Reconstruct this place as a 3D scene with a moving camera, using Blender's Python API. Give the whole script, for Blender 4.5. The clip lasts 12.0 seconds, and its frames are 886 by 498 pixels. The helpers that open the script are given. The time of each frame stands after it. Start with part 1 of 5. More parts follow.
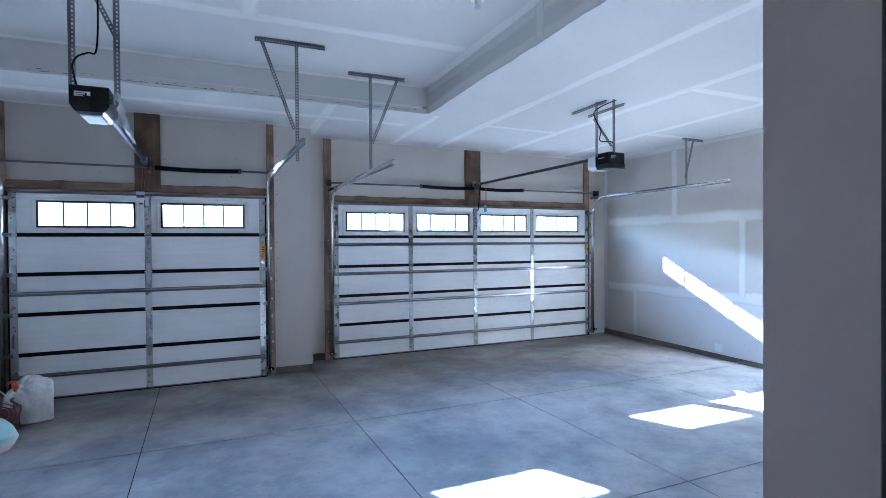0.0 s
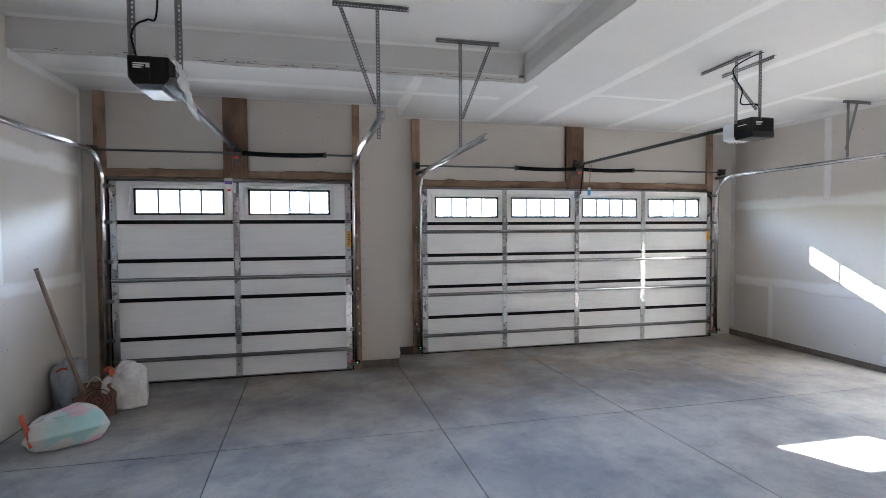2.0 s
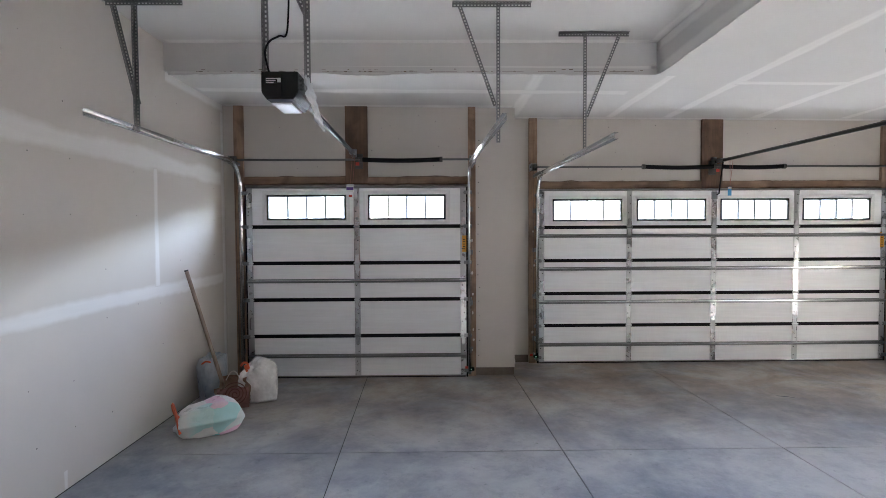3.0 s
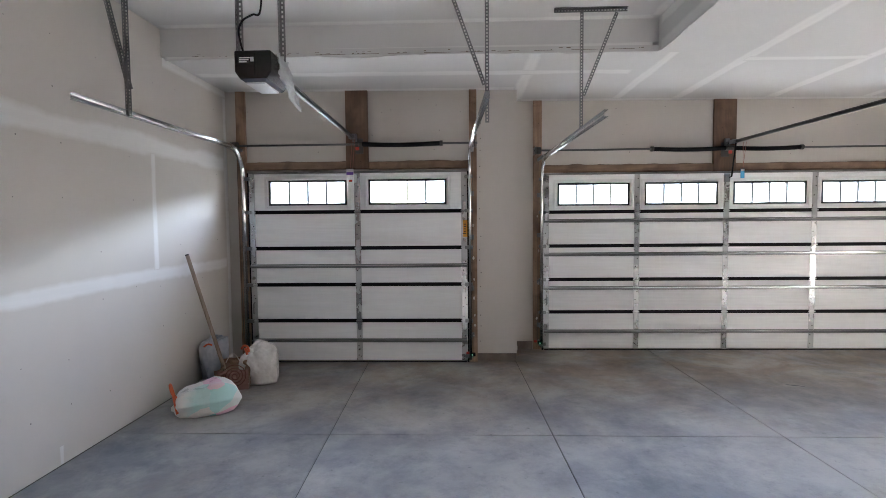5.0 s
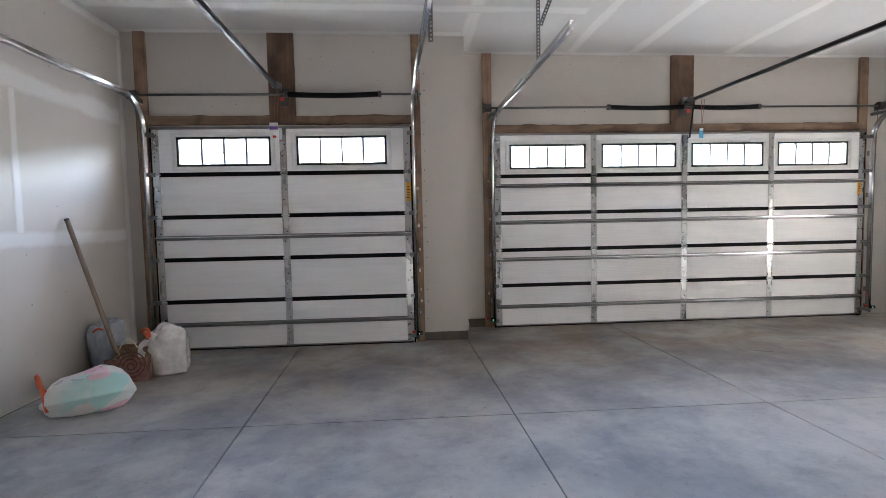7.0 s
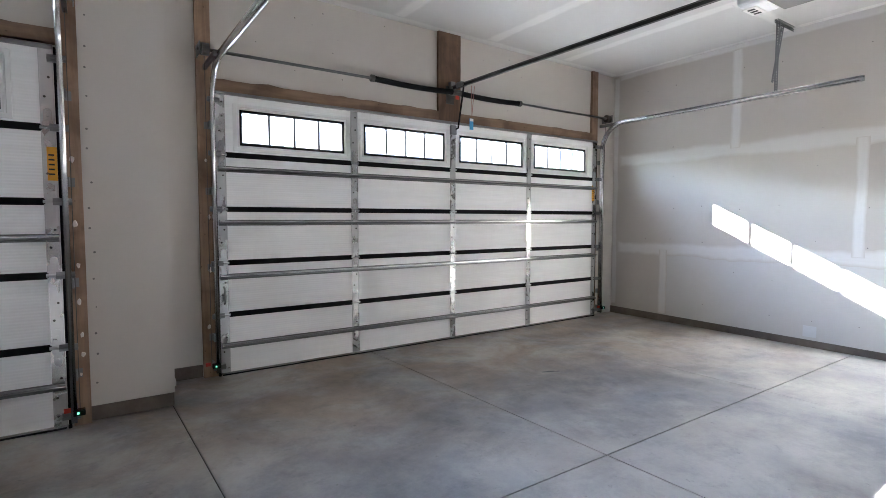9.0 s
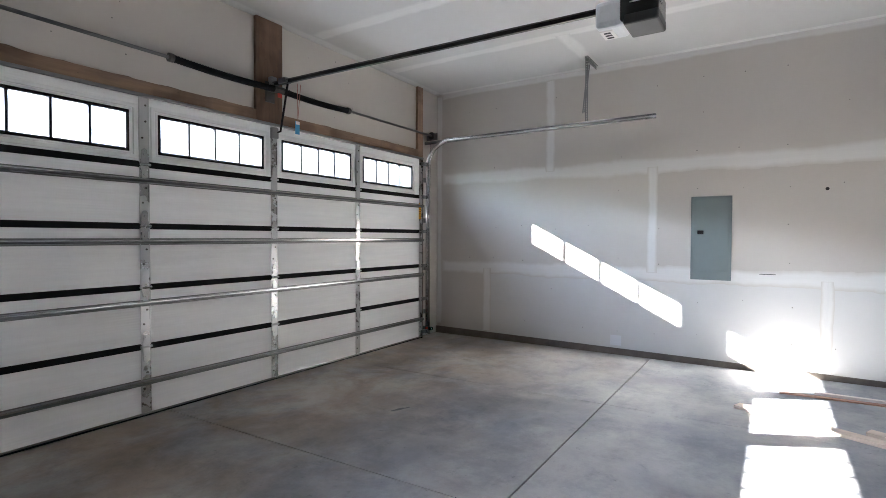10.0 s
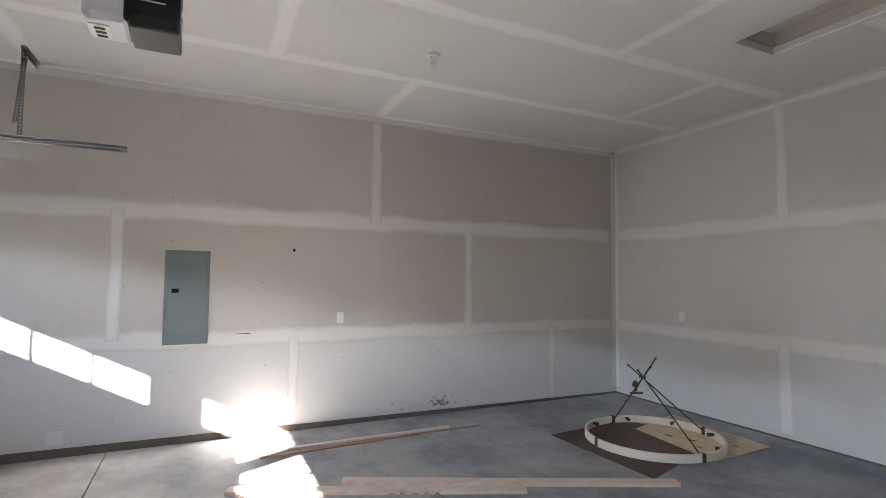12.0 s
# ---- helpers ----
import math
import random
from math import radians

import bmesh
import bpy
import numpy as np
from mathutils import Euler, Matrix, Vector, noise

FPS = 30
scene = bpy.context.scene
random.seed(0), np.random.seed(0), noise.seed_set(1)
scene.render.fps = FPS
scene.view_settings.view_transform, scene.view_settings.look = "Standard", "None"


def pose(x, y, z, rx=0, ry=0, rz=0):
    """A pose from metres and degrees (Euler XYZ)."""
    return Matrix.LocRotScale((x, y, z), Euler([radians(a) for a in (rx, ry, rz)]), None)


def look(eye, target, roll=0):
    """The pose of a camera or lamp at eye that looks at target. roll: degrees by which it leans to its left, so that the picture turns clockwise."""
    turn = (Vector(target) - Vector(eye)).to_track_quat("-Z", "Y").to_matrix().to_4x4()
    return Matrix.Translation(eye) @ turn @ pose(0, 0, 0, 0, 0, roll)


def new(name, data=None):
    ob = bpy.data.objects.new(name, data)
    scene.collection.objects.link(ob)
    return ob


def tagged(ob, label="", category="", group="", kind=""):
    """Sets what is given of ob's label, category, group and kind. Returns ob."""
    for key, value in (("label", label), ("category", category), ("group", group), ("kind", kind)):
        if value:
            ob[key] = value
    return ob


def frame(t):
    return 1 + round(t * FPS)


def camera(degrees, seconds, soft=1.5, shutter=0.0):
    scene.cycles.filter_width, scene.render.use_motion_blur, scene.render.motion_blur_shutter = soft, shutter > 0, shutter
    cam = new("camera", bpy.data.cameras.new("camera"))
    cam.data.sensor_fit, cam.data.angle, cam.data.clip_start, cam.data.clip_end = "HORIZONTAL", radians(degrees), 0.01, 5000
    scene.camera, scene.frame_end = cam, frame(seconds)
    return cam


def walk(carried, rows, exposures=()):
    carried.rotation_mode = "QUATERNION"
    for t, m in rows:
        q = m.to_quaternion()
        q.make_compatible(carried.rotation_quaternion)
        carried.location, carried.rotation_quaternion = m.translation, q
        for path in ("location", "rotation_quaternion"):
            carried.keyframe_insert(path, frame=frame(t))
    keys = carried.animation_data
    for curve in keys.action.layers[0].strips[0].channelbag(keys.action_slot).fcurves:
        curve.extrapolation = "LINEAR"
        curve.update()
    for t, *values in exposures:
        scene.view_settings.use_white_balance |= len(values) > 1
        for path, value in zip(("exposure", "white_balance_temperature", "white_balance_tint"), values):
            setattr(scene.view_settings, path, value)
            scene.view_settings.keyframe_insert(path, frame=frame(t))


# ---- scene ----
cam = camera(81.9, 12.0, soft=0.7)
PATH = [
    (0, (0.062, 0.098, 1.801), (0.859, 1.933, 1.779), -0.4),
    (0.5, (0.184, 0.301, 1.766), (0.983, 2.134, 1.719), -0.4),
    (1, (0.217, 0.457, 1.787), (1.006, 2.294, 1.726), -0.3),
    (1.5, (0.239, 0.614, 1.788), (0.955, 2.481, 1.717), -0.3),
    (2, (0.278, 0.726, 1.804), (0.729, 2.673, 1.734), -0.4),
    (2.5, (0.273, 0.838, 1.836), (0.513, 2.822, 1.763), -0.4),
    (3, (0.224, 0.931, 1.871), (0.252, 2.929, 1.801), -0.3),
    (3.2, (0.242, 0.938, 1.876), (0.212, 2.936, 1.804), -0.3),
    (4.8, (0.505, 0.957, 1.801), (0.404, 2.951, 1.701), -0.4),
    (5, (0.529, 0.979, 1.808), (0.459, 2.975, 1.698), -0.5),
    (5.5, (0.536, 1.121, 1.735), (0.541, 3.117, 1.608), -0.3),
    (6, (0.577, 1.305, 1.665), (0.603, 3.301, 1.533), -0.4),
    (6.5, (0.557, 1.491, 1.554), (0.629, 3.485, 1.419), -0.3),
    (6.7, (0.552, 1.537, 1.49), (0.649, 3.53, 1.363), -0.7),
    (8.5, (0.748, 2.989, 1.301), (1.453, 4.856, 1.168), -0.3),
    (9, (0.776, 3.364, 1.362), (1.907, 5.009, 1.246), 0.0),
    (9.5, (0.889, 3.787, 1.347), (2.367, 5.132, 1.27), 0.0),
    (10, (0.908, 4.052, 1.375), (2.588, 5.136, 1.328), 0.2),
    (10.5, (1.048, 4.134, 1.334), (2.956, 4.734, 1.321), 0.0),
    (11, (1.227, 4.3, 1.381), (3.224, 4.41, 1.375), 0.1),
    (11.5, (1.338, 4.487, 1.453), (3.301, 4.105, 1.491), 0.4),
    (12, (1.561, 4.511, 1.573), (3.363, 3.65, 1.688), 0.5),
]
EXPOSURES = [(0.0, 7.2, 4700, 8), (0.5, 7.06, 5150, 9), (1.0, 7.05, 5550, 9), (1.5, 7.07, 5890, 10), (2.0, 7.12, 6040, 11), (3.0, 7.23, 6230, 13), (6.5, 7.25, 6330, 13), (8.5, 7.36, 6130, 11), (9.5, 7.0, 6030, 11), (10.0, 6.78, 6100, 11), (10.5, 6.7, 6130, 11), (11.0, 6.61, 6200, 12), (12.0, 6.5, 6600, 14)]
walk(cam, [(t, look(eye, target, roll)) for t, eye, target, roll in PATH], EXPOSURES)

# ---- world, sun, window light ----
SUN = Vector((1.0, -1.93, -1.0)).normalized()
world = bpy.data.worlds.new("world")
scene.world = world
world.use_nodes = True
wn = world.node_tree
sky = wn.nodes.new("ShaderNodeTexSky")
sky.sky_type, sky.sun_disc, sky.dust_density = "NISHITA", False, 0.05
sky.ozone_density = 2.5
sky.sun_elevation, sky.sun_rotation = math.asin(-SUN.z), radians(-27.4)
haze = wn.nodes.new("ShaderNodeHueSaturation")
haze.inputs["Saturation"].default_value = 0.6
wn.links.new(sky.outputs["Color"], haze.inputs["Color"])
wn.links.new(haze.outputs["Color"], wn.nodes["Background"].inputs["Color"])
wn.nodes["Background"].inputs["Strength"].default_value = 0.125

sun = new("sun", bpy.data.lights.new("sun", "SUN"))
sun.data.energy, sun.data.angle, sun.data.color = 2.95, radians(0.53), (1.0, 0.95, 0.88)
sun.matrix_world = look((0, 20, 12), Vector((0, 20, 12)) + SUN)


def area(name, x, y, z, wide, high, target, watts=1.0, colour=(1, 1, 1), portal=True):
    ob = new(name, bpy.data.lights.new(name, "AREA"))
    ob.data.shape, ob.data.size, ob.data.size_y = "RECTANGLE", wide, high
    ob.data.energy, ob.data.color = watts, colour
    ob.data.cycles.is_portal = portal
    ob.matrix_world = look((x, y, z), target)
    return ob


# ---- the plan, in metres ----
XL, XR = -2.47, 7.045
YL, YR = 7.43, 8.05            # inner faces of the single and the double garage door
YWL, YWR = 7.50, 8.12          # drywall faces behind the door tracks
YB, YE = -0.816, 0.585         # rear wall, and the house wall with its doorway
XJ, XH = 1.24, 2.458           # pier corner; edge of the raised ceiling and house corner
YT, ZT = 6.10, 3.75            # raised ceiling: front face and height
WIN_L = [(-1.908, -0.911), (-0.633, 0.350)]
WIN_R = [(1.857, 2.828), (3.037, 4.012), (4.217, 5.182), (5.379, 6.342)]


def cz(x):
    return 3.435 - 0.008 * (x - 2.3)


for a, b in WIN_L:
    area("window_light", (a + b) / 2, YL + 0.075, 2.175, b - a - 0.06, 0.27, ((a + b) / 2, 0, 2.175))
for a, b in WIN_R:
    area("window_light", (a + b) / 2, YR + 0.075, 2.155, b - a - 0.06, 0.27, ((a + b) / 2, 0, 2.155))


# ---- materials ----
def surface(name, colour, rough=0.6, metal=0.0, vary=0.12, big=1.5, fine=60.0, bump=0.1, stretch=(1, 1, 1), tint=0.0, spec=0.5, second=None, coords="Object"):
    """A procedural surface: clouds and grain in the colour, fine relief, and a tint that differs from piece to piece."""
    m = bpy.data.materials.new(name)
    m.use_nodes = True
    t = m.node_tree
    N, L = t.nodes, t.links
    p = N["Principled BSDF"]
    co = N.new("ShaderNodeTexCoord")
    mp = N.new("ShaderNodeMapping")
    mp.inputs["Scale"].default_value = stretch
    L.new(co.outputs[coords], mp.inputs["Vector"])
    info = N.new("ShaderNodeObjectInfo")
    sh = N.new("ShaderNodeVectorMath")
    sh.operation = "ADD"
    L.new(mp.outputs[0], sh.inputs[0])
    mul = N.new("ShaderNodeMath")
    mul.operation, mul.inputs[1].default_value = "MULTIPLY", 37.0 if coords == "Object" else 0.0
    L.new(info.outputs["Random"], mul.inputs[0])
    L.new(mul.outputs[0], sh.inputs[1])
    n1, n2 = N.new("ShaderNodeTexNoise"), N.new("ShaderNodeTexNoise")
    n1.inputs["Scale"].default_value, n1.inputs["Detail"].default_value, n1.inputs["Roughness"].default_value = big, 6, 0.6
    n2.inputs["Scale"].default_value, n2.inputs["Detail"].default_value = fine, 4
    L.new(sh.outputs[0], n1.inputs["Vector"])
    L.new(sh.outputs[0], n2.inputs["Vector"])
    r1 = N.new("ShaderNodeMapRange")
    r1.inputs["From Min"].default_value, r1.inputs["From Max"].default_value = 0.32, 0.68
    L.new(n1.outputs["Fac"], r1.inputs["Value"])
    mix = N.new("ShaderNodeMix")
    mix.data_type = "RGBA"
    c = Vector(colour)
    lo = Vector(second) if second else c * (1 - vary)
    mix.inputs[6].default_value, mix.inputs[7].default_value = (*lo, 1), (*(c * (1 + vary * 0.4)), 1)
    L.new(r1.outputs[0], mix.inputs[0])
    hsv = N.new("ShaderNodeHueSaturation")
    L.new(mix.outputs[2], hsv.inputs["Color"])
    add = N.new("ShaderNodeMath")
    add.operation, add.inputs[1].default_value, add.inputs[2].default_value = "MULTIPLY_ADD", vary * 0.7, 1 - vary * 0.35
    L.new(n2.outputs["Fac"], add.inputs[0])
    add2 = N.new("ShaderNodeMath")
    add2.operation, add2.inputs[1].default_value = "MULTIPLY_ADD", tint
    L.new(info.outputs["Random"], add2.inputs[0])
    L.new(add.outputs[0], add2.inputs[2])
    L.new(add2.outputs[0], hsv.inputs["Value"])
    L.new(hsv.outputs[0], p.inputs["Base Color"])
    rr = N.new("ShaderNodeMapRange")
    rr.inputs["To Min"].default_value, rr.inputs["To Max"].default_value = max(0.03, rough - 0.08), min(1, rough + 0.1)
    L.new(n1.outputs["Fac"], rr.inputs["Value"])
    L.new(rr.outputs[0], p.inputs["Roughness"])
    p.inputs["Metallic"].default_value = metal
    p.inputs["Specular IOR Level"].default_value = spec
    if bump:
        b = N.new("ShaderNodeBump")
        b.inputs["Strength"].default_value, b.inputs["Distance"].default_value = bump, 0.004
        L.new(n2.outputs["Fac"], b.inputs["Height"])
        L.new(b.outputs[0], p.inputs["Normal"])
    return m


def concrete_floor():
    """Power-trowelled slab: bluish burnish clouds, mottling, pale scuffs, small dark spots and brown clouds that
    strengthen towards the doors.
    """
    m = surface("trowelled_concrete", (0.43, 0.423, 0.41), 0.6, 0, 0.16, 1.6, 55, 0.05, spec=0.25)
    N, L = m.node_tree.nodes, m.node_tree.links
    p = N["Principled BSDF"]
    geo = N.new("ShaderNodeNewGeometry")
    state = [p.inputs["Base Color"].links[0].from_socket]

    def cloud(scale, lo, hi, colour, amount=1.0, blend="MULTIPLY", detail=8, rough=0.6, warp=0.0, shift=0.0, mask=None):
        off, nz, rg, mx = N.new("ShaderNodeVectorMath"), N.new("ShaderNodeTexNoise"), N.new("ShaderNodeMapRange"), N.new("ShaderNodeMix")
        off.operation, off.inputs[1].default_value = "ADD", (shift, shift * 0.37, 0.0)
        L.new(geo.outputs["Position"], off.inputs[0])
        L.new(off.outputs[0], nz.inputs["Vector"])
        nz.inputs["Scale"].default_value, nz.inputs["Detail"].default_value = scale, detail
        nz.inputs["Roughness"].default_value, nz.inputs["Distortion"].default_value = rough, warp
        rg.interpolation_type = "SMOOTHSTEP"
        rg.inputs["From Min"].default_value, rg.inputs["From Max"].default_value, rg.inputs["To Max"].default_value = lo, hi, amount
        L.new(nz.outputs["Fac"], rg.inputs["Value"])
        fac = rg.outputs[0]
        if mask:
            mu = N.new("ShaderNodeMath")
            mu.operation = "MULTIPLY"
            L.new(fac, mu.inputs[0])
            L.new(mask, mu.inputs[1])
            fac = mu.outputs[0]
        mx.data_type, mx.blend_type = "RGBA", blend
        mx.inputs[7].default_value = (*colour, 1)
        L.new(fac, mx.inputs[0])
        L.new(state[0], mx.inputs[6])
        state[0] = mx.outputs[2]

    cloud(0.75, 0.40, 0.66, (0.57, 0.615, 0.69), warp=0.25)
    cloud(2.3, 0.42, 0.68, (0.74, 0.76, 0.79), rough=0.74, warp=0.2, shift=7.0)
    cloud(1.4, 0.52, 0.74, (0.47, 0.46, 0.44), 0.45, "MIX", rough=0.74, warp=0.3, shift=21.0)
    cloud(0.8, 0.50, 0.72, (0.76, 0.70, 0.65), 0.5, rough=0.66, warp=0.2, shift=33.0)
    cloud(6.5, 0.54, 0.72, (0.64, 0.66, 0.69), 0.6, rough=0.78, warp=0.3, shift=3.0)
    cloud(15.0, 0.64, 0.74, (0.12, 0.125, 0.13), 0.5, "MIX", detail=5, shift=11.0)
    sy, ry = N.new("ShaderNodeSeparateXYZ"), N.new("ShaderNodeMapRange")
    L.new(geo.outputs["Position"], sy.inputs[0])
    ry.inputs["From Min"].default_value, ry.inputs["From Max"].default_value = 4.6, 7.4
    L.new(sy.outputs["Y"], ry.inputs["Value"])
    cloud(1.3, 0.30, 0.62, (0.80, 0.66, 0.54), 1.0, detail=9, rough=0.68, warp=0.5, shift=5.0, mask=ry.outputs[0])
    L.new(state[0], p.inputs["Base Color"])
    return m


def joint_mud(name, colour, board):
    """Feathered joint compound: thins out to nothing towards the edges of its strip."""
    m = surface(name, colour, 0.85, 0, 0.05, 3, 30, 0.05, spec=0.3, coords="Generated")
    N, L = m.node_tree.nodes, m.node_tree.links
    uv = N.new("ShaderNodeUVMap")
    uv.uv_map = "strip"
    sep = N.new("ShaderNodeSeparateXYZ")
    L.new(uv.outputs[0], sep.inputs[0])

    def centred(axis):
        a, b = N.new("ShaderNodeMath"), N.new("ShaderNodeMath")
        a.operation, a.inputs[1].default_value, b.operation = "SUBTRACT", 0.5, "ABSOLUTE"
        L.new(sep.outputs[axis], a.inputs[0])
        L.new(a.outputs[0], b.inputs[0])
        return b.outputs[0]

    ends = N.new("ShaderNodeMapRange")
    ends.inputs["From Min"].default_value, ends.inputs["From Max"].default_value, ends.inputs["To Max"].default_value = 0.475, 0.5, 0.6
    L.new(centred("X"), ends.inputs["Value"])
    far = N.new("ShaderNodeMath")
    far.operation = "MAXIMUM"
    L.new(centred("Y"), far.inputs[0])
    L.new(ends.outputs[0], far.inputs[1])
    geo = N.new("ShaderNodeNewGeometry")
    total = far.outputs[0]
    for scale, amount in ((1.7, 0.34), (9.0, 0.16)):
        nz, ad = N.new("ShaderNodeTexNoise"), N.new("ShaderNodeMath")
        nz.inputs["Scale"].default_value, nz.inputs["Detail"].default_value = scale, 3
        L.new(geo.outputs["Position"], nz.inputs["Vector"])
        ad.operation, ad.inputs[1].default_value = "MULTIPLY_ADD", amount
        L.new(nz.outputs["Fac"], ad.inputs[0])
        L.new(total, ad.inputs[2])
        total = ad.outputs[0]
    r = N.new("ShaderNodeMapRange")
    r.interpolation_type = "SMOOTHSTEP"
    r.inputs["From Min"].default_value, r.inputs["From Max"].default_value = 0.40, 0.66
    L.new(total, r.inputs["Value"])
    p = N["Principled BSDF"]
    blend = N.new("ShaderNodeMix")
    blend.data_type = "RGBA"
    blend.inputs[7].default_value = (*board, 1)
    L.new(r.outputs[0], blend.inputs[0])
    L.new(p.inputs["Base Color"].links[0].from_socket, blend.inputs[6])
    L.new(blend.outputs[2], p.inputs["Base Color"])
    cut = N.new("ShaderNodeMath")
    cut.operation, cut.inputs[1].default_value = "GREATER_THAN", 0.93
    L.new(r.outputs[0], cut.inputs[0])
    tr, mx = N.new("ShaderNodeBsdfTransparent"), N.new("ShaderNodeMixShader")
    L.new(cut.outputs[0], mx.inputs[0])
    L.new(p.outputs[0], mx.inputs[1])
    L.new(tr.outputs[0], mx.inputs[2])
    L.new(mx.outputs[0], N["Material Output"].inputs["Surface"])
    return m


def wood(name, light, dark, axis=2, scale=1.0, wear=0.75):
    """Sawn timber: grain along the axis, with broad stains and dark knots."""
    st = [11.0 * scale, 11.0 * scale, 11.0 * scale]
    st[axis] = 0.8 * scale
    mid = [a * 0.45 + b * 0.55 for a, b in zip(light, dark)]
    m = surface(name, light, 0.78, 0, 0.2, 2.0, 14, 0.15, stretch=tuple(st), tint=0.12, second=mid)
    N, L = m.node_tree.nodes, m.node_tree.links
    p = N["Principled BSDF"]
    src = p.inputs["Base Color"].links[0].from_socket
    geo = N.new("ShaderNodeNewGeometry")
    for scale_, lo, hi, amount, colour in ((3.1, 0.46, 0.68, wear, dark), (1.7, 0.60, 0.70, 0.35 * wear, [min(0.8, c * 1.7) for c in light])):
        nz, rg, mx = N.new("ShaderNodeTexNoise"), N.new("ShaderNodeMapRange"), N.new("ShaderNodeMix")
        nz.inputs["Scale"].default_value, nz.inputs["Detail"].default_value, nz.inputs["Distortion"].default_value = scale_, 7, 0.7
        L.new(geo.outputs["Position"], nz.inputs["Vector"])
        rg.inputs["From Min"].default_value, rg.inputs["From Max"].default_value, rg.inputs["To Max"].default_value = lo, hi, amount
        L.new(nz.outputs["Fac"], rg.inputs["Value"])
        mx.data_type = "RGBA"
        mx.inputs[7].default_value = (*colour, 1)
        L.new(rg.outputs[0], mx.inputs[0])
        L.new(src, mx.inputs[6])
        src = mx.outputs[2]
    vo, kr, km = N.new("ShaderNodeTexVoronoi"), N.new("ShaderNodeMapRange"), N.new("ShaderNodeMix")
    squash = N.new("ShaderNodeMapping")
    s3 = [3.4, 3.4, 3.4]
    s3[axis] = 2.0
    squash.inputs["Scale"].default_value = s3
    L.new(geo.outputs["Position"], squash.inputs["Vector"])
    L.new(squash.outputs[0], vo.inputs["Vector"])
    kr.inputs["From Min"].default_value, kr.inputs["From Max"].default_value = 0.10, 0.05
    kr.inputs["To Max"].default_value = 0.8 * wear
    L.new(vo.outputs["Distance"], kr.inputs["Value"])
    km.data_type = "RGBA"
    km.inputs[7].default_value = (*[c * 0.5 for c in dark], 1)
    L.new(kr.outputs[0], km.inputs[0])
    L.new(src, km.inputs[6])
    L.new(km.outputs[2], p.inputs["Base Color"])
    return m


def plastic_film(name, colour, see=0.35):
    m = surface(name, colour, 0.32, 0, 0.08, 6, 40, 0.25)
    t = m.node_tree
    N, L = t.nodes, t.links
    out, p = N["Material Output"], N["Principled BSDF"]
    tr, tl, mx, m2 = N.new("ShaderNodeBsdfTransparent"), N.new("ShaderNodeBsdfTranslucent"), N.new("ShaderNodeMixShader"), N.new("ShaderNodeMixShader")
    tl.inputs["Color"].default_value = (*colour, 1)
    m2.inputs[0].default_value = 0.3
    L.new(p.outputs[0], m2.inputs[1])
    L.new(tl.outputs[0], m2.inputs[2])
    mx.inputs[0].default_value = see
    L.new(m2.outputs[0], mx.inputs[1])
    L.new(tr.outputs[0], mx.inputs[2])
    L.new(mx.outputs[0], out.inputs["Surface"])
    return m


def pane_glass():
    m = bpy.data.materials.new("window_glass")
    m.use_nodes = True
    N, L = m.node_tree.nodes, m.node_tree.links
    N.remove(N["Principled BSDF"])
    tr, gl, mx = N.new("ShaderNodeBsdfTransparent"), N.new("ShaderNodeBsdfGlossy"), N.new("ShaderNodeMixShader")
    mx.inputs[0].default_value = 0.05
    gl.inputs["Roughness"].default_value = 0.02
    tr.inputs["Color"].default_value = (0.55, 0.57, 0.59, 1)
    L.new(tr.outputs[0], mx.inputs[1])
    L.new(gl.outputs[0], mx.inputs[2])
    L.new(mx.outputs[0], N["Material Output"].inputs["Surface"])
    return m


def ribbed_steel():
    """White door skin with fine pressed lines along it."""
    m = surface("white_painted_steel", (0.88, 0.88, 0.885), 0.5, 0, 0.05, 2, 140, 0.03, stretch=(1, 1, 14), spec=0.35)
    N, L = m.node_tree.nodes, m.node_tree.links
    co, wv, bp = N.new("ShaderNodeTexCoord"), N.new("ShaderNodeTexWave"), N.new("ShaderNodeBump")
    wv.bands_direction = "Z"
    wv.inputs["Scale"].default_value, wv.inputs["Distortion"].default_value = 16.0, 0.0
    L.new(co.outputs["Object"], wv.inputs["Vector"])
    bp.inputs["Strength"].default_value, bp.inputs["Distance"].default_value = 0.35, 0.0015
    L.new(wv.outputs["Fac"], bp.inputs["Height"])
    L.new(bp.outputs[0], N["Principled BSDF"].inputs["Normal"])
    return m


BOARD = (0.545, 0.511, 0.47)
GREYB = (0.60, 0.59, 0.575)
CEIL = (0.615, 0.61, 0.60)
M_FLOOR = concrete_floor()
M_CURB = surface("bare_concrete", (0.145, 0.122, 0.102), 0.9, 0, 0.3, 6, 50, 0.4)
M_BOARD = surface("drywall_paper", BOARD, 0.8, 0, 0.04, 0.8, 90, 0.03, tint=0.02, spec=0.25)
M_TAN = surface("tan_drywall_paper", (0.50, 0.462, 0.424), 0.8, 0, 0.05, 0.8, 90, 0.03, tint=0.04, spec=0.25)
M_GREYB = surface("grey_drywall_paper", GREYB, 0.8, 0, 0.04, 0.8, 90, 0.03, tint=0.02, spec=0.25)
# House wall's base colour is warmed and lightened to stand for lamp light indoors.
M_WARMLIT = surface("warm_lit_drywall", (0.80, 0.665, 0.635), 0.7, 0, 0.05, 0.8, 90, 0.03, spec=0.25)
M_CEIL = surface("ceiling_drywall", CEIL, 0.85, 0, 0.04, 0.9, 80, 0.03, spec=0.2)
M_MUD = joint_mud("joint_compound", (0.69, 0.675, 0.652), BOARD)
